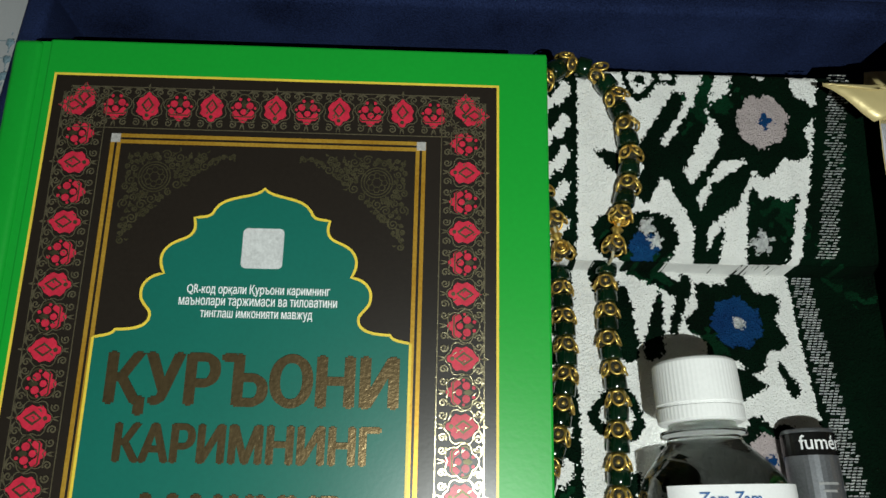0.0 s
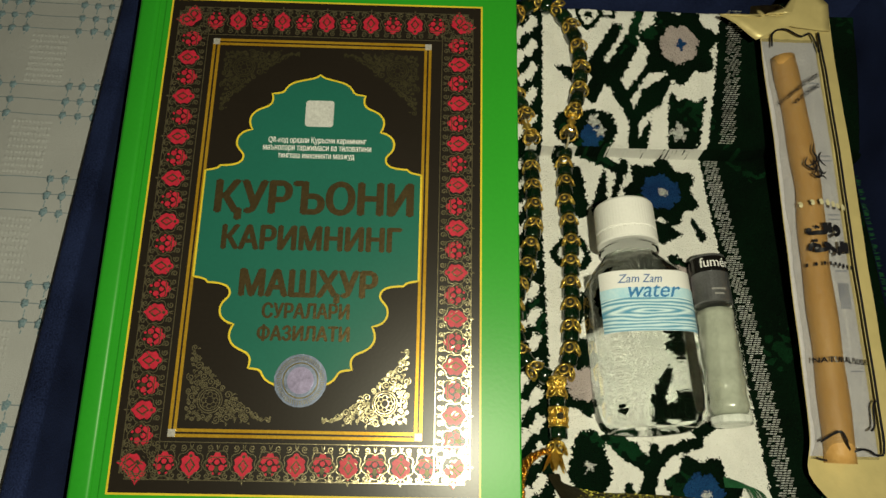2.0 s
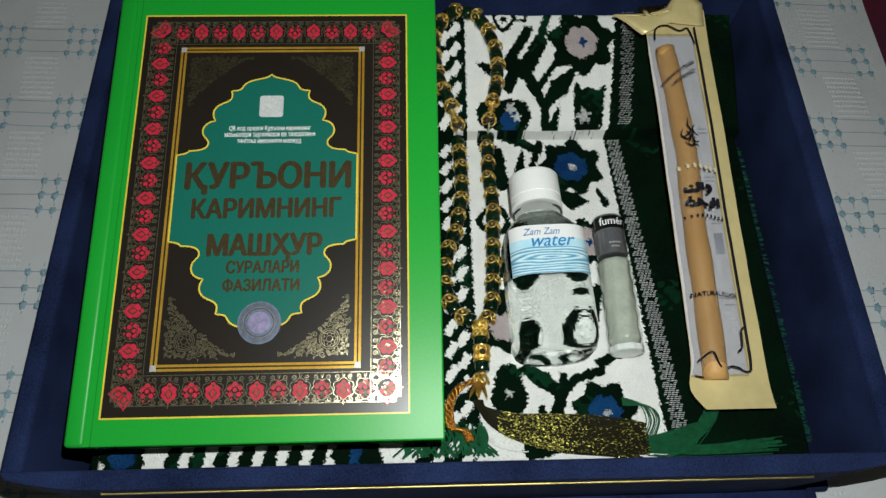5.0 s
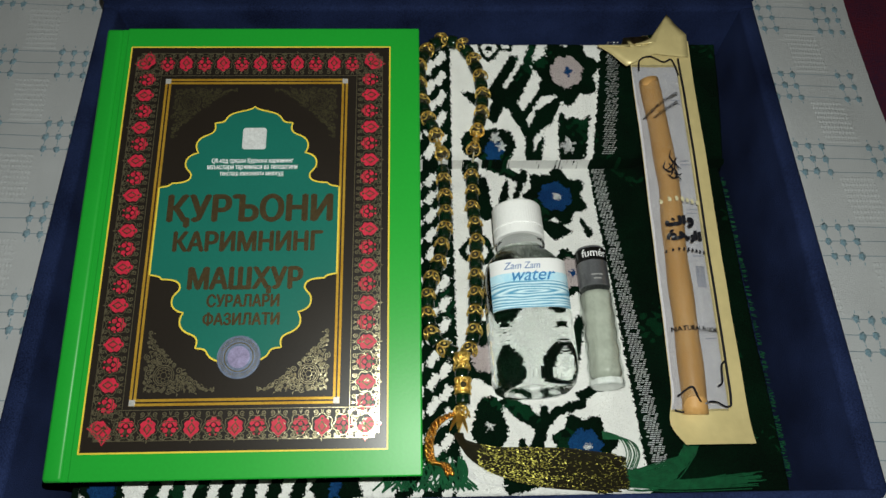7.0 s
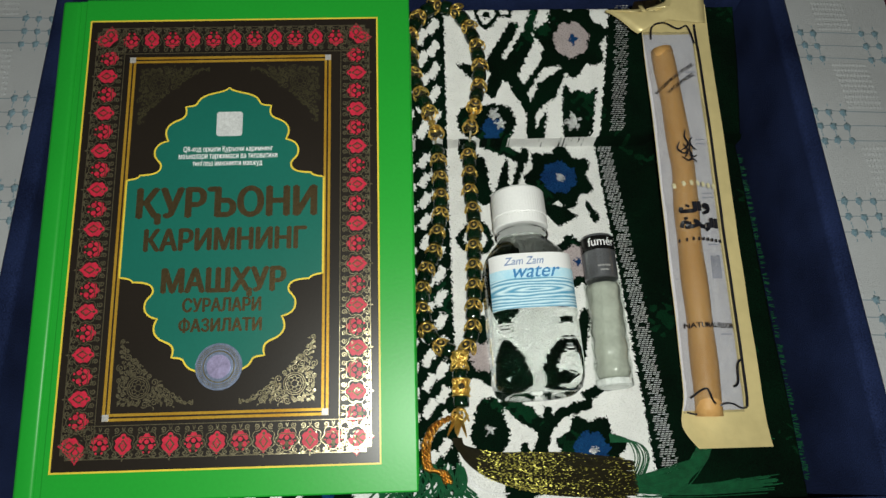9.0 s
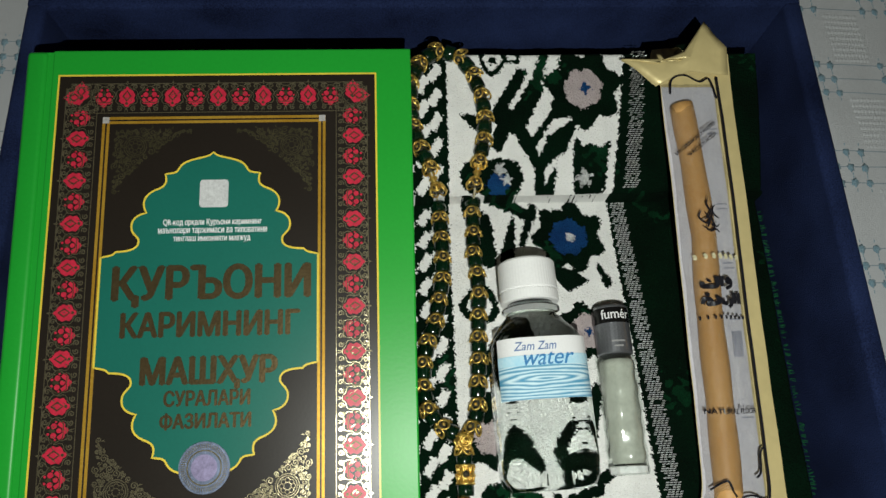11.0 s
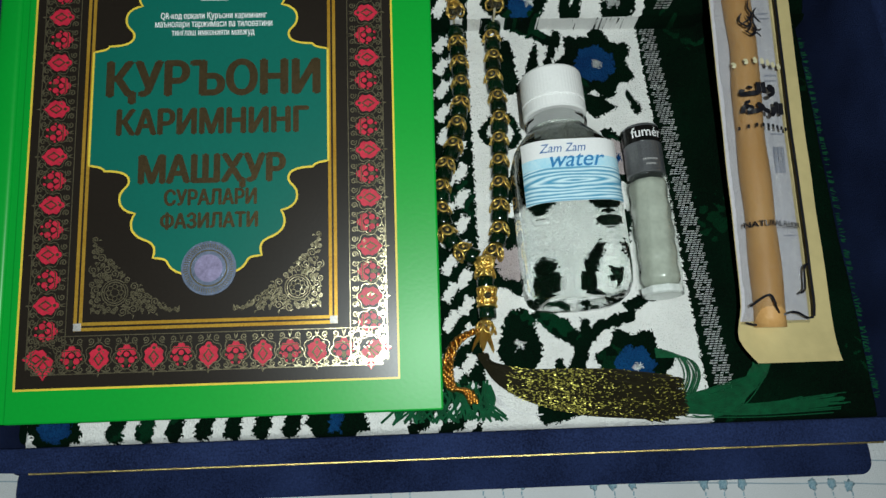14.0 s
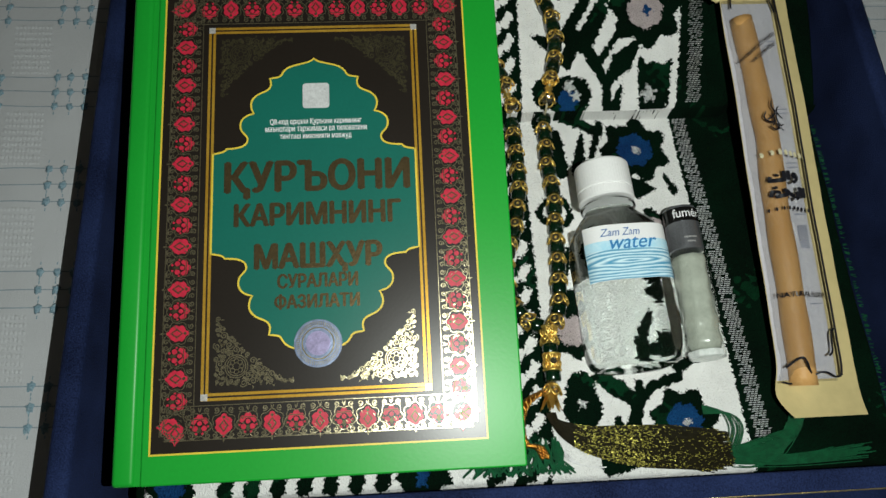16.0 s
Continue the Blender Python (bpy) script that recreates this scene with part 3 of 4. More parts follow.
part("medallion_outline", ribbon(B(), outline, 0.00075, ZT + 0.0005, True), YELLOW, book, "gold medallion outline")
part("white_square", prism(B(), rounded(-0.0057, 0.0055, 0.0405, 0.0518, 0.0013), ZT, ZT + 0.0005), mat("grey_white_print", (0.55, 0.56, 0.56), 0.5, size=500, fine=1500, vary=0.2), book, "plain white rounded square")

for words, w, h, x, y, bold, m, nm in (("QR-код орқали Қуръони каримнинг", 0.0383, 0.0032, -0.0002, 0.0343, 0.012, PAPER, "small_line"), ("маънолари таржимаси ва тиловатини", 0.0422, 0.0028, -0.0001, 0.0308, 0.012, PAPER, "small_line"),
                                       ("тинглаш имконияти мавжуд", 0.0298, 0.0026, -0.0003, 0.0275, 0.012, PAPER, "small_line"), ("ҚУРЪОНИ", 0.0762, 0.0160, 0.0003, 0.0094, 0.046, BRONZE, "title_line"),
                                       ("КАРИМНИНГ", 0.0680, 0.0094, 0.0003, -0.0055, 0.055, BRONZE, "title_line"), ("МАШҲУР", 0.0515, 0.0124, 0.0003, -0.0240, 0.05, BRONZE, "title_line"),
                                       ("СУРАЛАРИ", 0.0322, 0.0058, -0.0001, -0.0333, 0.05, BRONZE, "title_line"), ("ФАЗИЛАТИ", 0.0338, 0.0060, -0.0004, -0.0416, 0.05, BRONZE, "title_line")):
    if m is PAPER:
        part(nm, letters(words, w, h, bold), m, book, "white lettering", m=pose(x, y, ZT + 0.0006))
        continue
    line = part(nm, box(B(), -w / 2, w / 2, -h / 2, h / 2, -0.0005, -0.00045), TEAL, book, "printed title line", m=pose(x, y, ZT + 0.0006))
    for me in single_letters(letters(words, w, h, bold)):
        part("letter", me, m, line, "bronze foil lettering")

# round security sticker
FILM = mat("sticker_film", (0.24, 0.29, 0.42), 0.3, 0.55, size=250, fine=1800, vary=0.3, bump=0.0001, alpha=0.8)
disc = lambda r, n=40: [(r * math.cos(math.tau * k / n), r * math.sin(math.tau * k / n)) for k in range(n)]
sticker = part("sticker", prism(B(), disc(0.0094), 0, 0.0002), FILM, book, "round silvery security sticker", m=pose(CX + 0.0006, -0.0585, ZT + 0.0006))
part("sticker_ring", ribbon(B(), disc(0.0062), 0.0005, 0.0003, True), FOIL, sticker)
bm = B()
for k in range(60):
    a = math.tau * k / 60
    ribbon(bm, [(0.0070 * math.cos(a), 0.0070 * math.sin(a)), (0.0086 * math.cos(a + 0.05), 0.0086 * math.sin(a + 0.05))], 0.0003, 0.0003)
part("sticker_engraving", bm, FOIL, sticker, kind="stuff")
part("sticker_core", prism(B(), disc(0.0048, 24), 0.0002, 0.0004), mat("sticker_violet", (0.34, 0.30, 0.48), 0.3, 0.4, size=300, fine=1500, vary=0.3), sticker)


def petals(r, lobes, depth, n=48, phase=0.0, sx=1.0, sy=1.0):
    return [(sx * r * (1 - depth + depth * abs(math.cos(lobes * (math.tau * k / n + phase) / 2))) * math.sin(math.tau * k / n), sy * r * (1 - depth + depth * abs(math.cos(lobes * (math.tau * k / n + phase) / 2))) * math.cos(math.tau * k / n)) for k in range(n)]


def mirrored(half):
    """A closed outline in metres from its right half in millimetres, top to bottom."""
    return [(x / 1000, y / 1000) for x, y in half] + [(-x / 1000, y / 1000) for x, y in half[::-1] if x]


SHIELD = mirrored([(0, 5.0), (0.8, 3.7), (2.3, 2.7), (3.3, 1.0), (2.8, -0.3), (3.2, -1.6), (2.2, -2.6), (1.2, -2.9), (0.8, -3.9), (0, -4.2)])
CROWN = mirrored([(0, -4.3), (0.9, -3.9), (1.3, -2.9), (2.4, -2.9), (3.2, -2.0), (3.1, -0.8), (2.2, -0.2), (1.5, -1.0), (0.9, -1.9), (0, -2.1)])
dot = lambda x, y, r, n=12: [(x + r * math.cos(math.tau * k / n), y + r * math.sin(math.tau * k / n)) for k in range(n)]


def turned(pts, a, up):
    c, q = math.cos(radians(a)), math.sin(radians(a))
    return [(x * c - (y + up) * q, x * q + (y + up) * c) for x, y in pts]


def flower_mesh(kind):
    """The red of a printed flower, its tip along +Y."""
    bm = B()
    if kind == "palmette":
        prism(bm, SHIELD, 0, 0.0002)
    elif kind == "corner":
        for a in (-45, 45):
            prism(bm, turned(SHIELD, a, 0.0022), 0, 0.0002 + a * 1e-7)
    else:
        prism(bm, CROWN, 0, 0.0002)
        prism(bm, dot(0, -0.0008, 0.0009), 0, 0.0002)
        for sx in (-1, 1):
            prism(bm, dot(sx * 0.0017, 0.0011, 0.00105), 0, 0.0002)
            prism(bm, dot(sx * 0.0032, 0.0004, 0.0004, 8), 0, 0.0002)
            prism(bm, dot(sx * 0.0012, 0.0031, 0.0005, 8), 0, 0.0002)
    me = mesh_of(bm, "printed_flower")
    me.materials.append(RED)
    return me


def heart_mesh(kind):
    """The dull foil marks on a printed flower."""
    bm = B()
    if kind == "rosette":
        ribbon(bm, [(x * 1.12, y * 1.0) for x, y in mirrored([(0, 4.6), (1.8, 3.6), (3.3, 1.4), (3.5, -0.6), (2.2, -2.4)])[:9]], 0.0004, 0.0003)
        prism(bm, mirrored([(0, 3.0), (0.8, 2.0), (0.5, 0.7), (0, 0.4)]), 0.0001, 0.0003)
    else:
        for a, up in ((-45, 0.0022), (45, 0.0022)) if kind == "corner" else ((0, 0.0),):
            ribbon(bm, turned([(0, 0.0026), (0.0015, 0.0004), (0, -0.0016), (-0.0015, 0.0004)], a, up), 0.0007, 0.0003, True)
            prism(bm, turned(dot(0, -0.0027, 0.0006, 8), a, up), 0.0001, 0.0003)
    me = mesh_of(bm, "flower_heart")
    me.materials.append(OLIVE)
    return me


FLOWERS = {k: (flower_mesh(k), heart_mesh(k)) for k in ("palmette", "rosette", "corner")}
BX, BY = 0.0547, 0.0872
spots = []
for k in range(13):
    x = CX + 0.001 - BX + 2 * BX * k / 12
    spots += [(x, BY, 0, "corner" if k in (0, 12) else "rosette" if k % 2 else "palmette", 45 if k == 0 else -45), (x, -BY - 0.0005, 180, "corner" if k in (0, 12) else "rosette" if k % 2 else "palmette", 135 if k == 0 else 225)]
for k in range(1, 20):
    y = BY - (2 * BY) * k / 20
    spots += [(CX + 0.001 - BX, y, 90, "rosette" if k % 2 else "palmette", 0), (CX + 0.001 + BX, y, -90, "rosette" if k % 2 else "palmette", 0)]
for x, y, a, kind, corner in spots:
    f, h = FLOWERS[kind]
    ob = part("printed_flower", f, None, book, m=pose(x, y, ZT + 0.0001, 0, 0, corner if kind == "corner" else a))
    part("flower_heart", h, None, ob)


def spiral(cx, cy, r, turns, a0, hand=1, n=14):
    return [(cx + r * (1 - 0.86 * k / n) * math.cos(a0 + hand * math.tau * turns * k / n), cy + r * (1 - 0.86 * k / n) * math.sin(a0 + hand * math.tau * turns * k / n)) for k in range(n + 1)]


def corner_scrolls(sx, sy, m, name):
    """Scrolls that fill one corner inside the frame under a hollow curve, with a rosette."""
    rnd = random.Random(5)
    bm = B()
    a, b = 0.0355, 0.0320
    z = ZT + 0.0005
    ox, oy = CX + sx * 0.0395, sy * 0.0735
    P = lambda u, v: (ox - sx * u, oy - sy * v)
    inside = lambda u, v: (max(u, 0) / a) ** 0.72 + (max(v, 0) / b) ** 0.72 < 1
    put = []
    for _ in range(6000):
        u, v, r = rnd.uniform(0.0008, a), rnd.uniform(0.0008, b), rnd.choice((0.0006, 0.0008, 0.0011, 0.0015))
        if inside(u + r * 0.5, v + r * 0.5) and math.hypot(u - 0.0085, v - 0.0075) > 0.0046 + r and all(math.hypot(u - p, v - q) > (r + s) * 0.8 for p, q, s in put):
            put.append((u, v, r))
            ribbon(bm, [P(*q) for q in spiral(u, v, r, 1.5, rnd.uniform(0, 6.3), rnd.choice((-1, 1)))], 0.00042, z)
            w = rnd.uniform(0, 6.3)
            ribbon(bm, [P(u + r * math.cos(w), v + r * math.sin(w)), P(u + 1.5 * r * math.cos(w + 0.4), v + 1.5 * r * math.sin(w + 0.4)), P(u + 2.1 * r * math.cos(w + 0.3), v + 2.1 * r * math.sin(w + 0.3))], 0.0006, z, taper=True)
    for rr in (0.0044, 0.0036):
        ribbon(bm, [P(0.0085 + rr * math.cos(t / 24 * math.tau), 0.0075 + rr * math.sin(t / 24 * math.tau)) for t in range(24)], 0.0004, z, True)
    for k in range(8):
        w = math.tau * k / 8
        ribbon(bm, [P(0.0085 + 0.0021 * math.cos(w) + 0.0009 * math.cos(t), 0.0075 + 0.0021 * math.sin(w) + 0.0009 * math.sin(t)) for t in (0, 1.05, 2.1, 3.14, 4.2, 5.2)], 0.00035, z, True)
    part(name, bm, m, book, "gold foil arabesque corner" if m is FOIL else "foil arabesque corner, coloured dark as foil out of the glare")


# upper corners: same gold foil, its lack of glare put into a darker colour
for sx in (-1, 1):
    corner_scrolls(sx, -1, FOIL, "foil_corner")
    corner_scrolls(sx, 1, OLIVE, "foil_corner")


def border_scrolls(x0, y0, x1, y1, n, out, name):
    """Foil tracery along one side of the border: two rails, curls between the flowers, outlines round them."""
    bm = B()
    z = ZT + 0.00045
    L_ = math.hypot(x1 - x0, y1 - y0)
    tx, ty = (x1 - x0) / L_, (y1 - y0) / L_
    P = lambda s, v: (x0 + tx * s + out[0] * v, y0 + ty * s + out[1] * v)
    ribbon(bm, [P(-0.004, -0.0068), P(L_ + 0.004, -0.0068)], 0.0003, z)
    ribbon(bm, [P(-0.004, 0.0058), P(L_ + 0.004, 0.0058)], 0.0003, z)
    step = L_ / n
    for k in range(n + 1):
        s = k * step
        ribbon(bm, [P(s + q[0] * 1.13, q[1] * 1.1) for q in petals(0.0042, 6 if k % 2 == 0 else 5, 0.25, 30)], 0.0003, z, True)
        for hand in (-1, 1):
            ribbon(bm, [P(s + hand * 0.0006 * t, -0.0042 - 0.0022 * t) for t in (0, 0.5, 1)], 0.0005, z, taper=True)
            ribbon(bm, [P(s + hand * q[0], q[1]) for q in spiral(0.0028, -0.0050, 0.0012, 1.4, 1.0)], 0.00042, z)
            ribbon(bm, [P(s + hand * q[0], q[1]) for q in spiral(0.0033, 0.0043, 0.0011, 1.3, -1.6, -1)], 0.00042, z)
            ribbon(bm, [P(s + hand * 0.0008, 0.0046), P(s + hand * 0.0020, 0.0053), P(s + hand * 0.0042, 0.0055)], 0.0007, z, taper=True)
        if k % 2 == 0:
            ribbon(bm, [P(s, 0.0050), P(s, 0.0060), P(s, 0.0070)], 0.0009, z, taper=True)
        for _ in range(3):
            u, v = random.uniform(-0.003, 0.003), random.uniform(-0.003, 0.003)
            ribbon(bm, [P(s + u, v), P(s + u + 0.0006, v + 0.0004), P(s + u + 0.0009, v + 0.0011)], 0.0004, z + 0.00004, taper=True)
    part(name, bm, FOIL, book, "gold foil tracery round the flowers")


fx = BX
border_scrolls(CX + 0.001 - fx, -BY, CX + 0.001 + fx, -BY, 12, (0, -1), "foil_border")
border_scrolls(CX + 0.001 + fx, -BY, CX + 0.001 + fx, BY, 20, (1, 0), "foil_border")
border_scrolls(CX + 0.001 - fx, -BY, CX + 0.001 - fx, BY, 20, (-1, 0), "foil_border")
border_scrolls(CX + 0.001 - fx, BY, CX + 0.001 + fx, BY, 12, (0, 1), "foil_border")

# ---- prayer beads ----
BEAD = mat("green_glass", (0.0012, 0.013, 0.005), 0.1, size=300, fine=900, vary=0.4, coat=0.6, per_object=0.35)
CRYSTAL = mat("smoky_crystal", (0.09, 0.085, 0.06), 0.12, size=300, fine=900, vary=0.3, trans=0.6, ior=1.5)
GOLD = mat("polished_gold", (1.0, 0.62, 0.16), 0.36, 0.9, size=300, fine=1800, vary=0.2, bump=0.0001)
beads = thing("prayer_beads", pose(0, 0, 0), "loop of dark green glass prayer beads with gold filigree caps", "prayer beads")
bead_me = mesh_of(lathe(B(), [(-0.0024, 0.0020), (-0.0024, 0.0034), (-0.0020, 0.0037), (0, 0.0037), (0.0020, 0.0037), (0.0024, 0.0034), (0.0024, 0.0020)], 18), "bead", True)
bead_me.materials.append(BEAD)
crystal_me = mesh_of(lathe(B(), [(-0.0022, 0.001), (-0.0016, 0.0026), (-0.0005, 0.0033), (0.0005, 0.0033), (0.0016, 0.0026), (0.0022, 0.001)], 12), "crystal")
crystal_me.materials.append(CRYSTAL)


def filigree(petal_count, length, r0, r1):
    """A crown of gold wire rings that opens along +Y."""
    bm = B()
    R = 0.86 * math.pi * r1 / petal_count
    for k in range(petal_count):
        a = math.tau * k / petal_count
        u, v = Vector((-math.sin(a), 0, math.cos(a))), Vector((0.35 * math.cos(a), 0.94, 0.35 * math.sin(a)))
        for size, wire, lift in ((1.0, 0.00040, 0.0), (0.16, 0.00042, 0.0004)):
            c = Vector(((r1 * 0.80 + lift) * math.cos(a), length * 0.58, (r1 * 0.80 + lift) * math.sin(a)))
            tube(bm, [tuple(c + size * R * (math.cos(math.tau * j / 14) * u + 1.25 * math.sin(math.tau * j / 14) * v)) for j in range(14)], wire, 5, True)
        tube(bm, [(r0 * math.cos(a), 0, r0 * math.sin(a)), (r1 * 0.62 * math.cos(a), length * 0.22, r1 * 0.62 * math.sin(a))], 0.0005, 5)
    lathe(bm, [(-0.0003, r0 * 0.9), (0.0003, r0 * 1.2), (0.0009, r0 * 0.9)], 10)
    me = mesh_of(bm, "filigree_cap", True)
    me.materials.append(GOLD)
    return me


CAP = filigree(5, 0.0050, 0.0012, 0.0039)
LONG = filigree(5, 0.0040, 0.0012, 0.0032)


def on_strand(x, y, ang, lift=0.0038):
    return pose(x / 1000, y / 1000, rug_z(x / 1000, y / 1000) + lift, 0, 0, ang - 90) @ pose(0, 0, 0, 0, random.uniform(0, 72), 0)


loop = path([(93.5, -61), (87.5, -57), (83, -48), (82, -36), (83.5, -25), (87.5, -14), (90, -2.4), (92, 9), (92.3, 21), (92, 33), (91.2, 44), (89.5, 51), (86.5, 60), (81.5, 71), (79, 85), (80, 98.5), (86.5, 108), (94.6, 110.8), (103.8, 106.4), (109.5, 97), (112.8, 86), (113, 73), (110.5, 60.5), (108.7, 52), (107.6, 42.5), (107.4, 34), (107, 23.8), (107.7, 13.5), (108.3, 2.1), (107.7, -10), (107.2, -21), (106.6, -31.6), (105.8, -43), (104.8, -53), (101.5, -61)], 8)
walked, due, count = 0.0, 0.0, 0
for (xa, ya), (xb, yb) in zip(loop, loop[1:]):
    d = math.hypot(xb - xa, yb - ya)
    while due <= walked + d:
        f = (due - walked) / d
        x, y = xa + (xb - xa) * f, ya + (yb - ya) * f
        ang = math.degrees(math.atan2(yb - ya, xb - xa))
        c, q = math.cos(radians(ang)), math.sin(radians(ang))
        special = abs(y - 57) < 5.2
        if not special:
            part("bead", bead_me, None, beads, m=on_strand(x, y, ang))
        else:
            part("spacer", lathe(B(), [(-0.0045, 0.001), (-0.003, 0.0018), (-0.0012, 0.0012), (0, 0.0022), (0.0012, 0.0012), (0.003, 0.0018), (0.0045, 0.001)], 14), GOLD, beads, "slim gold spacer", smooth=True, m=on_strand(x, y, ang, 0.003))
            part("filigree_cap", LONG, None, beads, m=on_strand(x - 2.2 * c, y - 2.2 * q, ang + 180))
        part("crystal", crystal_me, None, beads, m=on_strand(x + 5.0 * c, y + 5.0 * q, ang))
        part("filigree_cap", CAP, None, beads, m=on_strand(x + (2.5 if q < 0 else 7.6) * c, y + (2.5 if q < 0 else 7.6) * q, ang if q < 0 else ang + 180))
        due += 10.05
    walked += d
cord_pts = [(x / 1000, y / 1000, rug_z(x / 1000, y / 1000) + 0.0038) for x, y in loop]
part("string", tube(B(), cord_pts, 0.0005, 4), mat("string", (0.5, 0.45, 0.3), 0.8), beads)
for x, y, a, me in ((96, -63, -30, CAP), (101, -64, 200, CAP), (98.3, -68, 90, CAP), (98.3, -65, 270, CAP)):
    part("filigree_cap", me, None, beads, m=on_strand(x, y, a, 0.0050))
for y in (-72.4, -84.4):
    part("bead", bead_me, None, beads, m=on_strand(98.4, y, 88))
bm = B()
for yy in (-0.0036, 0.0, 0.0036):
    tube(bm, [(0.0038 * math.cos(math.tau * k / 20), yy, 0.0038 * math.sin(math.tau * k / 20)) for k in range(20)], 0.0005, 5, True)
for k in range(9):
    a = math.tau * k / 9
    for yy in (-0.0018, 0.0018):
        tube(bm, [((0.0037 + 0.0004 * math.sin(t)) * math.cos(a + 0.3 * math.cos(t)), yy + 0.0016 * math.sin(t), (0.0037 + 0.0004 * math.sin(t)) * math.sin(a + 0.3 * math.cos(t))) for t in (0, 1.05, 2.1, 3.14, 4.2, 5.2)], 0.00038, 4, True)
lathe(bm, [(-0.0038, 0.0020), (-0.0036, 0.0031), (0, 0.0033), (0.0036, 0.0031), (0.0038, 0.0020)], 18)
part("ornate_barrel", bm, GOLD, beads, "ornate gold filigree barrel", smooth=True, m=on_strand(98.6, -78.3, 88, 0.0042))
part("rhinestone", lathe(B(), [(-0.0006, 0.0013), (0, 0.0015), (0.0008, 0.0006)], 8), CRYSTAL, beads, m=pose(0.0986, -0.0783, rug_z(0.0986, -0.0783) + 0.0086, 90))
part("filigree_cap", CAP, None, beads, m=on_strand(97.6, -87.4, 268))
bm = B()
for k in range(6):
    a = math.tau * k / 6
    petal = []
    for j in range(9):
        f = j / 8
        petal.append((f, 0.0016 * math.sin(math.pi * f ** 0.7) + 0.0002, 0.0017 + 0.0032 * f ** 1.2))
    rows = [[bm.verts.new((r * math.cos(a + w * q / r), -0.010 * f, r * math.sin(a + w * q / r) + 0.0003 * (1 - abs(q)))) for q in (-1, 0, 1)] for f, w, r in petal]
    for p, q in zip(rows, rows[1:]):
        for c in range(2):
            bm.faces.new((p[c], p[c + 1], q[c + 1], q[c]))
bmesh.ops.solidify(bm, geom=bm.faces[:], thickness=0.0004)
part("tulip_cap", bm, GOLD, beads, "gold tulip cap of pointed petals", smooth=True, m=on_strand(97, -89.5, 84, 0.0042))
bm = B()
for k, (x, y) in enumerate(path([(94, -91), (87.5, -94), (83.3, -99.5), (82, -107), (83.5, -113), (89, -114.5), (91.5, -119)], 8)):
    for j in range(4):
        a = 1.57 * j + k
        bmesh.ops.create_icosphere(bm, subdivisions=1, radius=random.uniform(0.0007, 0.0011), matrix=Matrix.Translation((x / 1000 + 0.0016 * math.cos(a), y / 1000, rug_z(x / 1000, y / 1000) + 0.0035 + 0.0015 * math.sin(a))))
part("gold_chain", bm, mat("antique_gold", (0.62, 0.30, 0.06), 0.3, 1.0, size=300, fine=1800, vary=0.3), beads, "knotted antique gold cord", smooth=True)


def strand(bm, pts, w):
    ps = path(pts, 5)
    rows = []
    for k, (x, y, z) in enumerate(ps):
        a, b = ps[max(k - 1, 0)], ps[min(k + 1, len(ps) - 1)]
        dx, dy = b[0] - a[0], b[1] - a[1]
        d = math.hypot(dx, dy) or 1
        rows.append([bm.verts.new((x / 1000 - dy / d * w, y / 1000 + dx / d * w, z / 1000)), bm.verts.new((x / 1000, y / 1000, z / 1000 + w * 0.8)), bm.verts.new((x / 1000 + dy / d * w, y / 1000 - dx / d * w, z / 1000))])
    for p, q in zip(rows, rows[1:]):
        bm.faces.new((p[0], p[1], q[1], q[0]))
        bm.faces.new((p[1], p[2], q[2], q[1]))


bundle, glitter = B(), B()
for k in range(800):
    u, lift = random.uniform(-1, 1), random.random()
    z0 = 61.0
    top = 1 + 5.5 * lift * math.sqrt(max(0, 1 - u * u))
    e = random.uniform(-8, 3) - (4 if abs(u) > 0.8 else 0)
    pts = [(96 + random.uniform(-2, 2), -101 + random.uniform(-1, 1), z0 + 3), (100, -107 + 3.5 * u, z0 + top), (112, -112.5 + 6.0 * u, z0 + top + 0.5), (130, -115.5 + 8.5 * u, z0 + top), (150, -117.3 + 8.8 * u + random.uniform(-0.6, 0.6), z0 + top * 0.8), (171 + e, -119 + 8.2 * u + random.uniform(-1.5, 1.0), z0 + top * 0.4 + 0.6)]
    strand(bundle, pts, 0.00019)
    if lift < 0.3:
        continue
    for x, y, z in path(pts, 9)[14:]:
        # metallic flecks, thickest along the middle of the bundle
        if random.random() < 0.20 + 0.62 * math.exp(-((x - 127) / 13) ** 2) - (0.14 if 142 < x < 160 and u > -0.2 else 0):
            h, w, a = random.uniform(0.2, 0.5), random.uniform(0.08, 0.16), random.uniform(-0.25, 0.25)
            x += random.uniform(-1.6, 1.6)
            v = [glitter.verts.new(((x + p) / 1000, (y + q + a * p) / 1000, (z + 0.32 + random.uniform(-0.12, 0.12)) / 1000)) for p, q in ((-h, -w), (h, -w), (h, w), (-h, w))]
            glitter.faces.new(v)
tassel = part("tassel", bundle, mat("dark_thread", (0.013, 0.011, 0.004), 0.5, size=300, fine=3000, vary=0.5), beads, "dark thread tassel with gold glitter", kind="stuff")
part("gold_glitter", glitter, mat("gold_lurex", (0.44, 0.40, 0.08), 0.35, 0.6, size=900, fine=4000, vary=0.5), tassel, "glittering gold flecks", kind="stuff")
bm = B()
for k in range(4):
    strand(bm, [(99 + 0.5 * k, -116, 62), (103 + k, -121 - 0.3 * k, 63), (112 + k, -123.5 - 0.15 * k, 62.5), (118, -123.8, 62)], 0.0002)
part("white_threads", bm, PAPER, tassel, "loose white threads", kind="stuff")

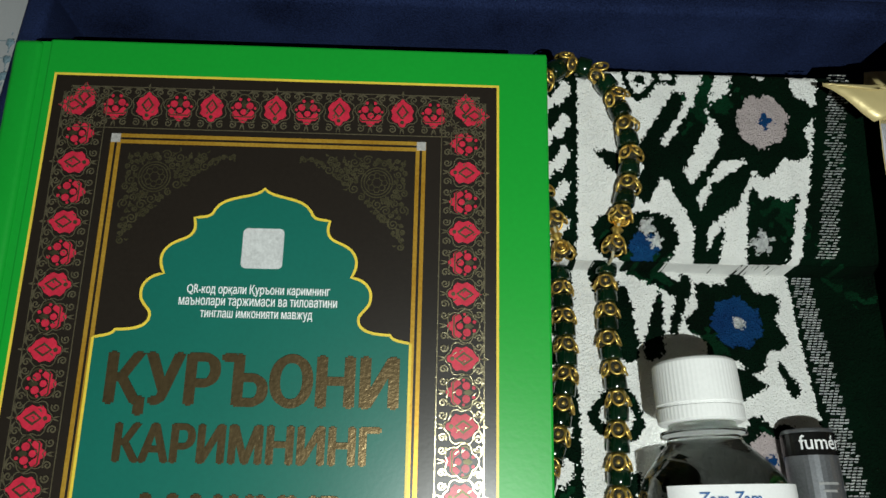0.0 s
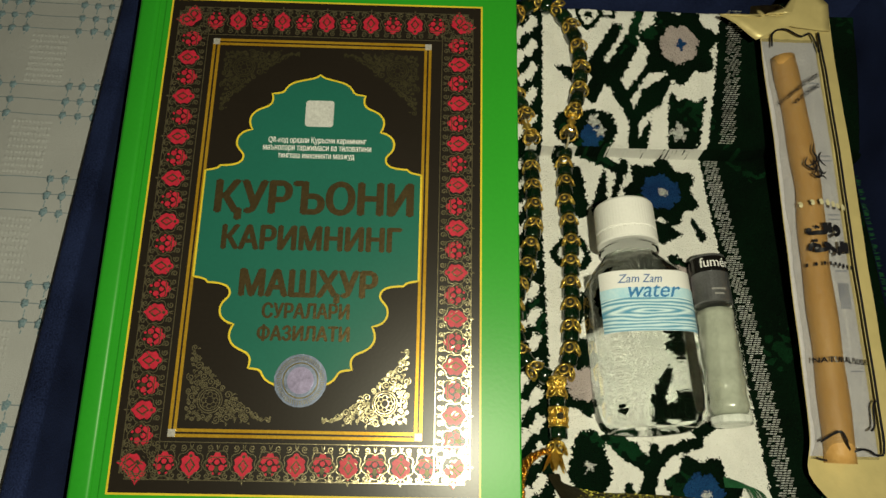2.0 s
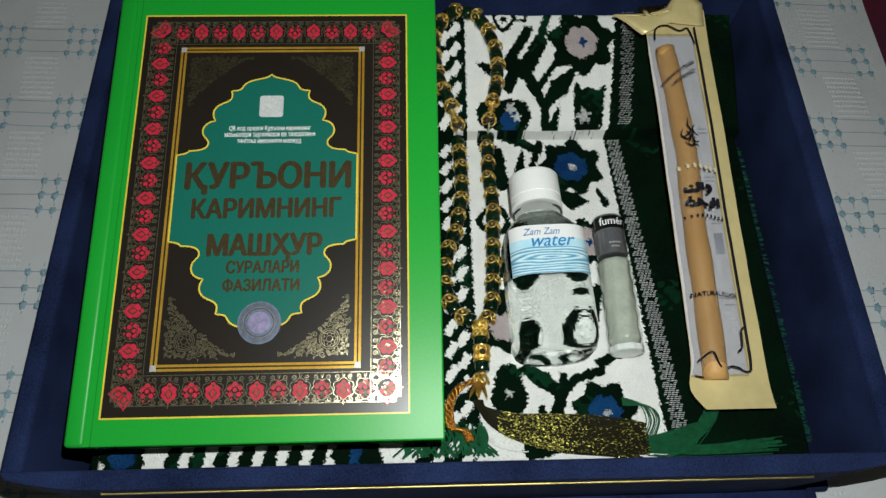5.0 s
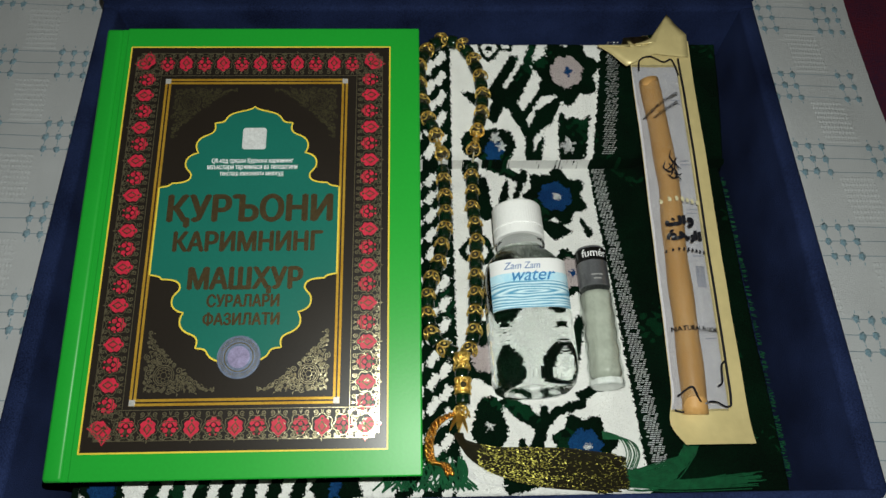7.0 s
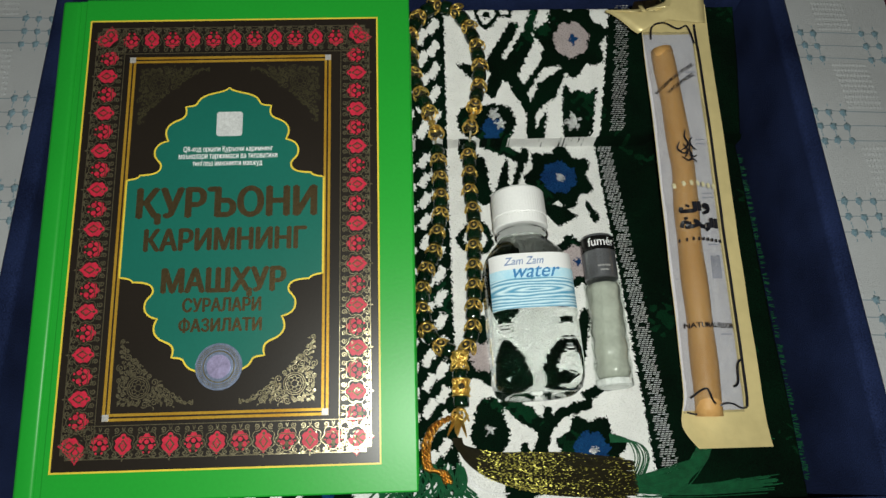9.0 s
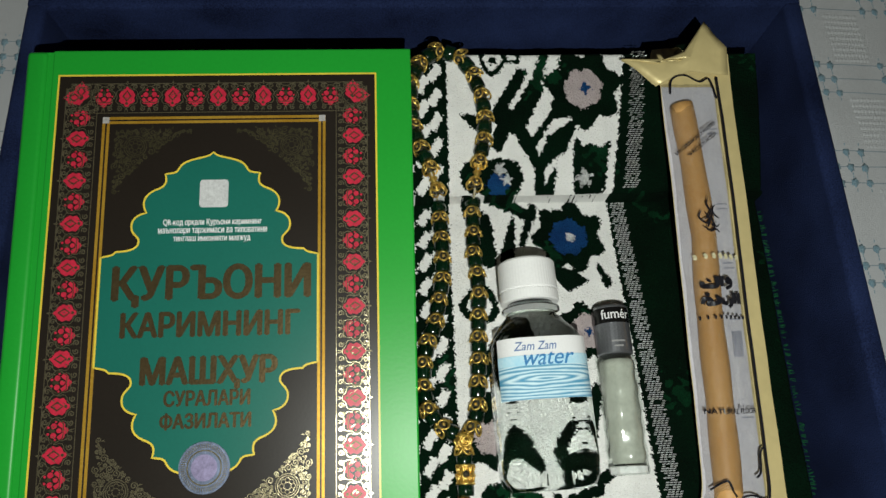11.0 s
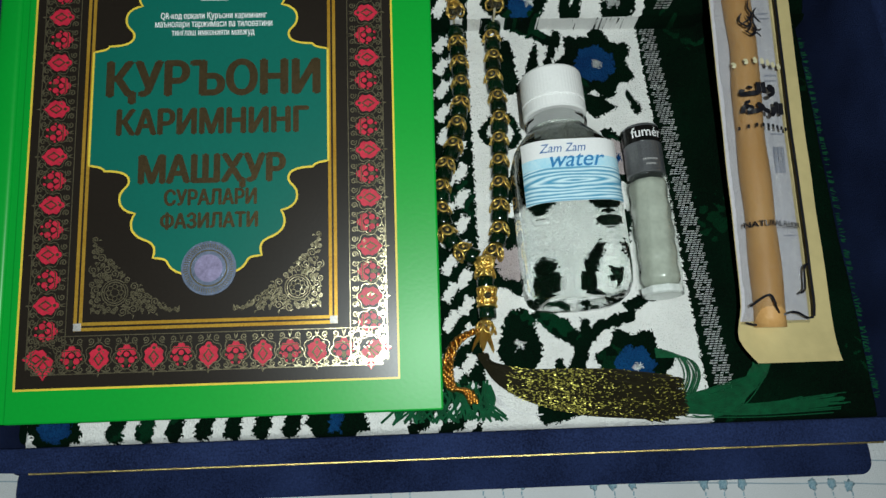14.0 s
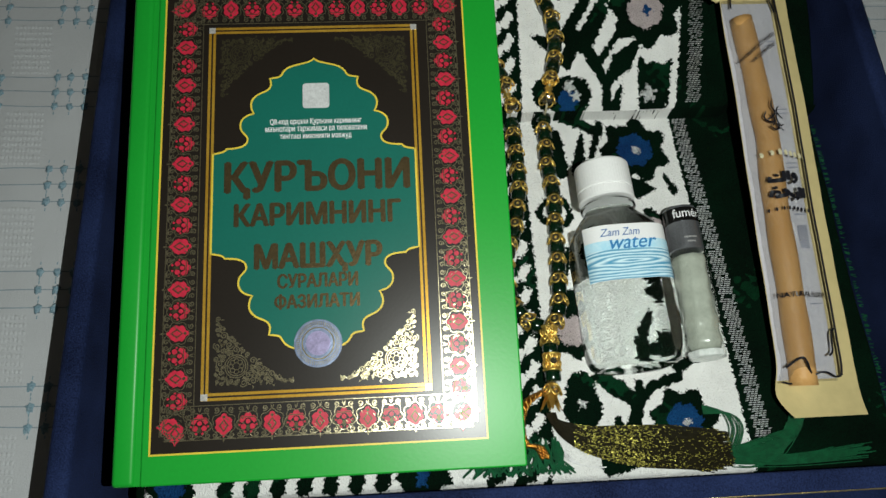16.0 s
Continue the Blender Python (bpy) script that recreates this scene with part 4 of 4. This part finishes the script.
# rug fringe at the front corner
FRINGE = mat("green_thread", (0.003, 0.075, 0.027), 0.6, size=300, fine=2500, vary=0.5)
bm = B()
for k in range(150):
    r = random.gauss(0, 1)
    strand(bm, [(166 + random.uniform(0, 10), -122 + 1.6 * r, 62), (182, -121.5 + 2 * r, 62 + random.random()), (195, -118 + 2 * r, 63 + random.random()), (203 + random.uniform(-3, 3), -111 + random.uniform(-2, 2), 63), (208 + random.uniform(-5, 6), -103 + random.uniform(-2, 3), 62)], 0.0002)
for k in range(60):
    r = random.gauss(0, 1)
    strand(bm, [(172 + random.uniform(0, 20), -124 + r, 62), (200, -125 + r, 62.5), (224 + random.uniform(-8, 14), -123 + 1.5 * r, 62)], 0.0002)
for k in range(90):
    x = random.uniform(203, 232)
    strand(bm, [(x, -102.5 + random.uniform(-1.5, 1.5), 62), (x + random.uniform(3, 8), -103.5 + random.uniform(-2, 2), 62.8)], 0.0002)
for k in range(10):
    strand(bm, [(164, -100 - 0.4 * k, 62), (171 + 0.6 * k + random.random(), -103 - 0.2 * k, 63), (174 + 0.7 * k + random.random(), -111, 63), (170 + 0.7 * k, -120, 62.5)], 0.00022)
for k in range(60):
    x = random.uniform(60, 100)
    strand(bm, [(x, -113 + random.uniform(-2, 3), 62), (x + random.uniform(-4, 4), -118, 63.5), (x + random.uniform(-8, 8), -125 + random.uniform(-1, 1), 62.5)], 0.00045)
for k in range(220):
    y = random.uniform(-122, 40)
    strand(bm, [(248.5, y, 61), (250 + 1.5 * random.random(), y + random.uniform(-0.8, 0.8), 60.5)], 0.0002)
part("fringe", bm, FRINGE, rug, "loose bright green fringe threads", kind="stuff")

# ---- water bottle ----
def clear_wall(name, tint, rough):
    """Thin clear plastic or glass: lets light straight through, and gleams by its angle."""
    m = bpy.data.materials.new(name)
    m.use_nodes = True
    nt = m.node_tree
    tr, gl, fr, mx = nt.nodes.new("ShaderNodeBsdfTransparent"), nt.nodes.new("ShaderNodeBsdfGlossy"), nt.nodes.new("ShaderNodeLayerWeight"), nt.nodes.new("ShaderNodeMixShader")
    tr.inputs["Color"].default_value = (*tint, 1)
    gl.inputs["Roughness"].default_value, fr.inputs["Blend"].default_value = rough, 0.12
    half = nt.nodes.new("ShaderNodeMath")
    half.operation, half.use_clamp = "MULTIPLY_ADD", True
    half.inputs[1].default_value, half.inputs[2].default_value = 0.45, 0.04
    nt.links.new(fr.outputs["Facing"], half.inputs[0])
    nt.links.new(half.outputs[0], mx.inputs[0])
    nt.links.new(tr.outputs[0], mx.inputs[1])
    nt.links.new(gl.outputs[0], mx.inputs[2])
    nt.links.new(mx.outputs[0], nt.nodes["Material Output"].inputs["Surface"])
    return m


CLEAR = clear_wall("clear_plastic", (0.965, 0.98, 0.977), 0.08)
CAP_WHITE = mat("cap_plastic", (0.86, 0.86, 0.85), 0.45, size=80, fine=900, vary=0.04)
RB = 0.0196
bottle = thing("water_bottle", pose(0.1278, 0.0090, 0.0628 + RB, 0, 0, 1.8), "small clear plastic water bottle with white cap lying on the rug", "bottle")
prof = [(-0.0185, 0.0098, 2), (-0.0205, 0.0102, 2), (-0.0208, 0.0124, 2), (-0.0222, 0.0124, 2), (-0.0225, 0.0104, 2), (-0.0245, 0.0112, 2.0), (-0.0275, 0.0140, 2.1), (-0.0310, 0.0166, 2.4), (-0.0345, 0.0185, 2.8), (-0.0380, 0.0194, 3.2), (-0.0440, RB, 3.6), (-0.0700, RB, 3.6), (-0.0840, RB, 3.6), (-0.0895, 0.0192, 3.4), (-0.0930, 0.0180, 3.0), (-0.0948, 0.0158, 2.7), (-0.0950, 0.0120, 2.4), (-0.0935, 0.0070, 2)]
WATER = bpy.data.materials.new("clear_water_in_plastic")
WATER.use_nodes = True
lens = WATER.node_tree.nodes["Principled BSDF"]
lens.inputs["Base Color"].default_value = (0.42, 0.44, 0.43, 1)
lens.inputs["Roughness"].default_value, lens.inputs["IOR"].default_value, lens.inputs["Transmission Weight"].default_value = 0.0, 1.30, 1.0
part("body", lathe(B(), prof, 64), WATER, bottle, "clear plastic body full of water", smooth=True).visible_shadow = False
bm = B()
ridged = [(0.0, 0.0105), (-0.0001, 0.0114), (-0.0005, 0.0120), (-0.0012, 0.0124), (-0.0130, 0.0126), (-0.0133, 0.0121), (-0.0140, 0.0121), (-0.0143, 0.0126), (-0.0180, 0.0126), (-0.0186, 0.0118)]
ridged = [(y, r * 1.0) for y, r in ridged]
part("cap", lathe(bm, ridged, 120, lobes=60, lobe=0.003), CAP_WHITE, bottle, "white ribbed screw cap")


def wrap(me, r, e, lift, x_off=0.0, y_off=0.0):
    """Bend a flat mesh in x, y round the bottle's side that faces up."""
    for v in me.vertices:
        a = math.pi / 2 - (v.co.x + x_off) / r
        c, q = math.cos(a), math.sin(a)
        k = (abs(c) ** e + abs(q) ** e) ** (-1 / e) * (r + lift + v.co.z)
        v.co = (k * c, v.co.y + y_off, k * q)
    return me


def sheet(x0, x1, y0, y1, nx, ny):
    bm = B()
    g = [[bm.verts.new((x0 + (x1 - x0) * i / nx, y0 + (y1 - y0) * j / ny, 0)) for i in range(nx + 1)] for j in range(ny + 1)]
    for j in range(ny):
        for i in range(nx):
            bm.faces.new((g[j][i], g[j][i + 1], g[j + 1][i + 1], g[j + 1][i]))
    return mesh_of(bm, "sheet", True)


def label_material():
    m = bpy.data.materials.new("water_label")
    m.use_nodes = True
    nt = m.node_tree
    b = nt.nodes["Principled BSDF"]
    tc, mp = nt.nodes.new("ShaderNodeTexCoord"), nt.nodes.new("ShaderNodeMapping")
    nz, wv, rp = nt.nodes.new("ShaderNodeTexNoise"), nt.nodes.new("ShaderNodeTexWave"), nt.nodes.new("ShaderNodeValToRGB")
    mp.inputs["Location"].default_value = (0, 0.0535 * 7.5, -0.018)
    mp.inputs["Scale"].default_value = (1, 7.5, 1)
    nt.links.new(tc.outputs["Object"], mp.inputs["Vector"])
    wv.wave_type, wv.rings_direction = "RINGS", "Z"
    wv.inputs["Scale"].default_value, wv.inputs["Distortion"].default_value, wv.inputs["Detail Scale"].default_value = 34, 5.0, 1.6
    nt.links.new(mp.outputs["Vector"], wv.inputs["Vector"])
    rp.color_ramp.elements[0].color, rp.color_ramp.elements[1].color = (0.07, 0.30, 0.48, 1), (0.66, 0.84, 0.90, 1)
    nt.links.new(wv.outputs["Fac"], rp.inputs["Fac"])
    nt.links.new(rp.outputs["Color"], b.inputs["Base Color"])
    b.inputs["Roughness"].default_value = 0.3
    return m


label = part("label", wrap(sheet(-0.0175, 0.0175, -0.0612, -0.0368, 28, 6), RB, 3.6, 0.0002), PAPER, bottle, "white and blue paper label")
part("label_water", wrap(sheet(-0.0175, 0.0175, -0.0612, -0.0480, 28, 6), RB, 3.6, 0.0004), label_material(), label, "blue rippled water picture")
part("label_sky", wrap(sheet(-0.0175, 0.0175, -0.0480, -0.0440, 28, 2), RB, 3.6, 0.0004), mat("label_sky", (0.35, 0.66, 0.82), 0.3, size=150, fine=800, color2=(0.6, 0.8, 0.88)), label)
INK = mat("blue_ink", (0.03, 0.12, 0.33), 0.4, vary=0.1)
part("label_words", wrap(letters("Zam Zam", 0.0158, 0.0034, 0.0, 0, 0.3), RB, 3.6, 0.0006, -0.003, -0.0404), INK, label)
part("label_words", wrap(letters("water", 0.0185, 0.0050, 0.012, 0, 0.35), RB, 3.6, 0.0007, 0.0015, -0.0456), mat("azure_ink", (0.03, 0.2, 0.45), 0.4), label)

# ---- perfume ----
perfume = thing("perfume_bottle", pose(0.1668, -0.0090, 0.0610 + 0.0085, 0, 0, 0.6) @ Matrix.Diagonal((1, 1.08, 1, 1)), "slim roll-on perfume bottle, pale liquid and dark cap", "perfume")
GUN = mat("gunmetal", (0.27, 0.28, 0.30), 0.32, 0.75, size=200, fine=1500, vary=0.2)
LIQUID = mat("pale_liquid", (0.46, 0.48, 0.42), 0.2, size=90, fine=600, vary=0.15, coat=0.4)
pcap = part("cap", lathe(B(), [(0.0, 0.0070), (0.0, 0.0073), (-0.0008, 0.0077), (-0.0195, 0.0078), (-0.0200, 0.0073)], 32), GUN, perfume, "dark metal cap", smooth=False)
part("cap_band", lathe(B(), [(-0.0012, 0.0072), (-0.0012, 0.0080), (-0.0075, 0.0080), (-0.0075, 0.0072)], 32), mat("black_gloss", (0.006, 0.006, 0.006), 0.2), pcap, "glossy black band")
part("cap_words", wrap(letters("fumér", 0.0130, 0.0040, 0.02), 0.0080, 2, 0.0002, 0.0, -0.0040), PAPER, pcap, "white lettering")
for k in range(2):
    part("cap_mark", wrap(sheet(-0.003 + 0.001 * k, 0.003 - 0.001 * k, -0.0155 - 0.002 * k, -0.0148 - 0.002 * k, 8, 1), 0.0078, 2, 0.0002), mat("grey_ink", (0.3, 0.3, 0.3), 0.5), pcap)
rings = [(-0.0202, 0.0060), (-0.0206, 0.0080)] + [(-0.0206 - 0.0018 * k, 0.0083 + 0.0003 * math.sin(k * 1.3)) for k in range(1, 25)] + [(-0.0650, 0.0084), (-0.0664, 0.0080), (-0.0668, 0.0060)]
pglass = part("glass", lathe(B(), rings, 40, twist=0.035, lobes=8, lobe=0.03), clear_wall("clear_glass", (0.96, 0.98, 0.965), 0.05), perfume, "faceted clear glass", smooth=True)
part("liquid", lathe(B(), [(-0.0215, 0.0050)] + [(-0.0225 - 0.0018 * k, 0.0074 + 0.0003 * math.sin(k * 1.3)) for k in range(22)] + [(-0.0625, 0.0066)], 32, twist=0.035, lobes=8, lobe=0.03), LIQUID, perfume, "cloudy pale green liquid", smooth=True)
part("glass_base", lathe(B(), [(-0.0632, 0.0070), (-0.0636, 0.0080), (-0.0660, 0.0080), (-0.0665, 0.0072)], 32, lobes=8, lobe=0.03), mat("bright_glass", (0.85, 0.88, 0.86), 0.12, size=200, fine=900, vary=0.2, coat=0.5), perfume, "bright thick glass base", smooth=False)

# ---- packed chewing stick ----
FOILPACK = mat("pack_gold", (0.68, 0.56, 0.27), 0.38, 0.25, size=40, fine=200, vary=0.08, bump=0.0002)
pack = thing("miswak_packet", REST, "wooden chewing stick sealed in a clear and gold packet", "packet")


def pk(u, v):
    """Packet plan: u across (0..1), v from its bottom (0) to its top (1)."""
    y = -0.0975 + 0.2135 * v
    lo = 0.1965 - 0.0032 * v * v - 0.0022 * math.exp(-((v - 0.05) / 0.035) ** 2) + 0.0035 * max(0, 1 - v / 0.05) ** 2
    hi = 0.2322 - 0.0056 * v
    return lo + (hi - lo) * u, y


def pack_z(x, y):
    curl = 0.0030 * max(0, 1 - (y + 0.0975) / 0.014) ** 2
    return 0.0835 + 0.0015 * max(0, min(1, (y + 0.01) / 0.06)) + curl + 0.0006 * noise.noise((x * 60, y * 40, 1)) + 0.0012 * max(0, (y - 0.09) / 0.02)


def pack_sheet(name, u0, u1, v0, v1, lift, m, label="", nu=10, nv=60, arch=0.0):
    bm = B()
    g = []
    for j in range(nv + 1):
        row = []
        for i in range(nu + 1):
            u, v = u0 + (u1 - u0) * i / nu, v0 + (v1 - v0) * j / nv
            x, y = pk(u, v)
            hump = arch * math.exp(-((u - 0.25) / (0.2 if u < 0.25 else 0.36)) ** 2) * min(1, 30 * (v - v0), 12 * (v1 - v)) if arch else 0
            row.append(bm.verts.new((x, y, pack_z(x, y) + lift + hump + (0.0013 * noise.noise((x * 230, y * 70, 9)) + 0.0004 * noise.noise((x * 700, y * 300, 2)) if arch else 0))))
        g.append(row)
    for j in range(nv):
        for i in range(nu):
            bm.faces.new((g[j][i], g[j][i + 1], g[j + 1][i + 1], g[j + 1][i]))
    return part(name, bm, m, pack, label, smooth=True)


pack_sheet("gold_backing", 0, 1, 0, 1, 0, FOILPACK, "gold foil backing sheet", 14, 70)
BACK = mat("white_film", (0.60, 0.60, 0.66), 0.35, size=60, fine=700, vary=0.12, bump=0.0004)
pack_sheet("white_panel", 0.005, 0.74, 0.075, 0.925, 0.0004, BACK, "pale printed inner panel", 10, 60)
WOOD = mat("peeled_wood", (0.56, 0.29, 0.09), 0.55, size=70, fine=500, color2=(0.66, 0.38, 0.14), bump=0.0003)
spts = []
for k in range(41):
    f = k / 40
    y = 0.0905 - 0.1745 * f
    x = 0.2016 + 0.0046 * min(1, f / 0.35) - 0.0006 * f + 0.0004 * math.sin(f * 9)
    spts.append((x, y, pack_z(x, y) + 0.0032))
part("stick", tube(B(), spts, lambda f: 0.0051 + 0.0008 * f + 0.0002 * math.sin(f * 31), 14), WOOD, pack, "tan peeled wooden stick", smooth=True)

film = bpy.data.materials.new("clear_film")
film.use_nodes = True
fnt = film.node_tree
fout, fb = fnt.nodes["Material Output"], fnt.nodes["Principled BSDF"]
ftr, fmx, fbp, fnz = fnt.nodes.new("ShaderNodeBsdfTransparent"), fnt.nodes.new("ShaderNodeMixShader"), fnt.nodes.new("ShaderNodeBump"), fnt.nodes.new("ShaderNodeTexNoise")
fnz.inputs["Scale"].default_value, fbp.inputs["Distance"].default_value = 200, 0.003
fb.inputs["Base Color"].default_value, fb.inputs["Roughness"].default_value, fb.inputs["Metallic"].default_value = (0.9, 0.9, 0.9, 1), 0.3, 1.0
fmx.inputs[0].default_value = 0.26
fnt.links.new(fnz.outputs["Fac"], fbp.inputs["Height"])
fnt.links.new(fbp.outputs["Normal"], fb.inputs["Normal"])
fnt.links.new(ftr.outputs[0], fmx.inputs[1])
fnt.links.new(fb.outputs[0], fmx.inputs[2])
fnt.links.new(fmx.outputs[0], fout.inputs["Surface"])
pack_sheet("clear_film", 0.005, 0.74, 0.07, 0.93, 0.0012, film, "clear crinkled plastic film", 40, 220, arch=0.0092)

BLACK_INK = mat("black_ink", (0.008, 0.008, 0.012), 0.4)



def film_z(x, y, lift=0.0030):
    """Just above the film, which arches over the stick."""
    v = (y + 0.0975) / 0.2135
    lo, hi = pk(0, v)[0], pk(1, v)[0]
    u = (x - lo) / (hi - lo)
    return pack_z(x, y) + 0.0012 + lift + 0.0092 * math.exp(-((u - 0.25) / (0.2 if u < 0.25 else 0.36)) ** 2) * max(0, min(1, 30 * (v - 0.07), 12 * (0.93 - v)))


def pack_line(pts, w, name="outline", m=None, taper=False):
    return part(name, ribbon(B(), [pk(u, v) for u, v in path(pts, 14)], w, film_z, taper=taper), m or BLACK_INK, pack)


pack_line([(0.745, 0.94), (0.742, 0.7), (0.742, 0.5), (0.74, 0.3), (0.735, 0.08)], 0.0011)
pack_line([(0.735, 0.079), (0.66, 0.078), (0.55, 0.086), (0.45, 0.088), (0.36, 0.083), (0.18, 0.068), (0.02, 0.072)], 0.0008)
pack_line([(0.72, 0.175), (0.66, 0.165), (0.63, 0.13), (0.55, 0.12)], 0.0009)
pack_line([(0.02, 0.10), (0.16, 0.118), (0.22, 0.10), (0.33, 0.084)], 0.0009)
pack_line([(0.06, 0.90), (0.12, 0.935), (0.3, 0.945), (0.5, 0.93), (0.64, 0.935), (0.70, 0.89)], 0.0009)


def pack_words(body, u, v, w, h, turn, bold=0.03):
    """Black words with a white edge, printed on the film."""
    x0, y0 = pk(u, v)
    c, q = math.cos(radians(turn)), math.sin(radians(turn))
    for name, fat, m, lift in (("pack_lettering", bold, BLACK_INK, 0.0024),):
        me = letters(body, w, h, fat)
        for p in me.vertices:
            x, y = x0 + p.co.x * c - p.co.y * q, y0 + p.co.x * q + p.co.y * c
            p.co = (x, y, film_z(x, y, lift))
        part(name, me, m, pack)


pack_words("HYGIENICALLY PROCESSED", 0.32, 0.800, 0.0240, 0.0016, 38)
pack_words("VACUUM PACKED", 0.37, 0.783, 0.0185, 0.0016, 38)
pack_words("NATURAL FLUOR", 0.36, 0.245, 0.0225, 0.0022, -1)
# plain shapes where emblem, brand and other lettering stand
PALE_GOLD = mat("pale_gold_print", (0.55, 0.5, 0.32), 0.5)
for k in range(7):
    pack_line([(0.08 + 0.095 * k, 0.551), (0.10 + 0.095 * k, 0.546), (0.09 + 0.095 * k, 0.541)], 0.0014, "print_bar", PALE_GOLD)
for k in range(9):
    pack_line([(0.08 + 0.072 * k, 0.4285), (0.085 + 0.072 * k, 0.425), (0.08 + 0.072 * k, 0.4215)], 0.0009, "print_bar")
for pts, w in ((((0.14, 0.496), (0.13, 0.488), (0.20, 0.485), (0.29, 0.487), (0.29, 0.505)), 0.0020), (((0.18, 0.499), (0.22, 0.494)), 0.0012), (((0.36, 0.506), (0.36, 0.485)), 0.0018), (((0.50, 0.493), (0.44, 0.496), (0.46, 0.501), (0.51, 0.498), (0.50, 0.488), (0.42, 0.481)), 0.0016),
               (((0.12, 0.452), (0.14, 0.462), (0.20, 0.458), (0.17, 0.451), (0.26, 0.452), (0.32, 0.458), (0.27, 0.463), (0.36, 0.453), (0.42, 0.452)), 0.0019), (((0.47, 0.462), (0.48, 0.450), (0.43, 0.445)), 0.0016), (((0.54, 0.474), (0.54, 0.452)), 0.0018), (((0.62, 0.474), (0.62, 0.452)), 0.0018), (((0.15, 0.470), (0.19, 0.470)), 0.0014)):
    pack_line(pts, w * 0.95, "print_bar")
for pts in (((0.30, 0.668), (0.27, 0.650), (0.31, 0.636), (0.26, 0.624), (0.18, 0.618)), ((0.40, 0.652), (0.34, 0.640), (0.38, 0.628), (0.45, 0.624)), ((0.20, 0.640), (0.17, 0.625), (0.24, 0.612), (0.30, 0.622)),
            ((0.36, 0.645), (0.32, 0.622), (0.37, 0.606), (0.44, 0.612)), ((0.24, 0.634), (0.29, 0.618), (0.24, 0.602)), ((0.20, 0.606), (0.28, 0.596), (0.36, 0.600), (0.42, 0.594)), ((0.30, 0.611), (0.34, 0.604), (0.30, 0.597))):
    pack_line(pts, 0.0008, "emblem_stroke", None, True)
GREY_INK = mat("grey_print", (0.32, 0.34, 0.42), 0.5, vary=0.2)
for v in (0.665, 0.655, 0.54, 0.53, 0.425, 0.83, 0.82, 0.23):
    for u in (0.60, 0.66):
        x, y = pk(u, v)
        part("print_bar", box(B(), -0.0012, 0.0018, -0.0003, 0.0003, 0, 0.0001), GREY_INK, pack, m=pose(x, y, pack_z(x, y) + 0.0008))
for k in range(9):
    x, y = pk(0.575 + 0.014 * k, 0.375)
    part("print_bar", box(B(), -0.00022, 0.00015 + 0.0001 * (k % 3), -0.0055, 0.0055, 0, 0.0001), GREY_INK, pack, m=pose(x, y, pack_z(x, y) + 0.0008))
# crumpled gold flap at the top
bm = B()
tip = [(0.177, 0.1150, 0.0850), (0.1915, 0.111, 0.0890), (0.2055, 0.1165, 0.0880), (0.2150, 0.1300, 0.0905), (0.2245, 0.1175, 0.0900), (0.2250, 0.1050, 0.0875), (0.2065, 0.1065, 0.0890), (0.1910, 0.1000, 0.0870)]
tv = [bm.verts.new(p) for p in tip]
mid = bm.verts.new((0.207, 0.1115, 0.0910))
for k in range(8):
    bm.faces.new((tv[k], tv[(k + 1) % 8], mid))
bmesh.ops.subdivide_edges(bm, edges=bm.edges[:], cuts=4, use_grid_fill=True)
for v in bm.verts:
    v.co.z += 0.0012 * noise.noise(v.co * 120)
bmesh.ops.solidify(bm, geom=bm.faces[:], thickness=0.0003)
part("crumpled_flap", bm, FOILPACK, pack, "crumpled gold foil end", smooth=True)
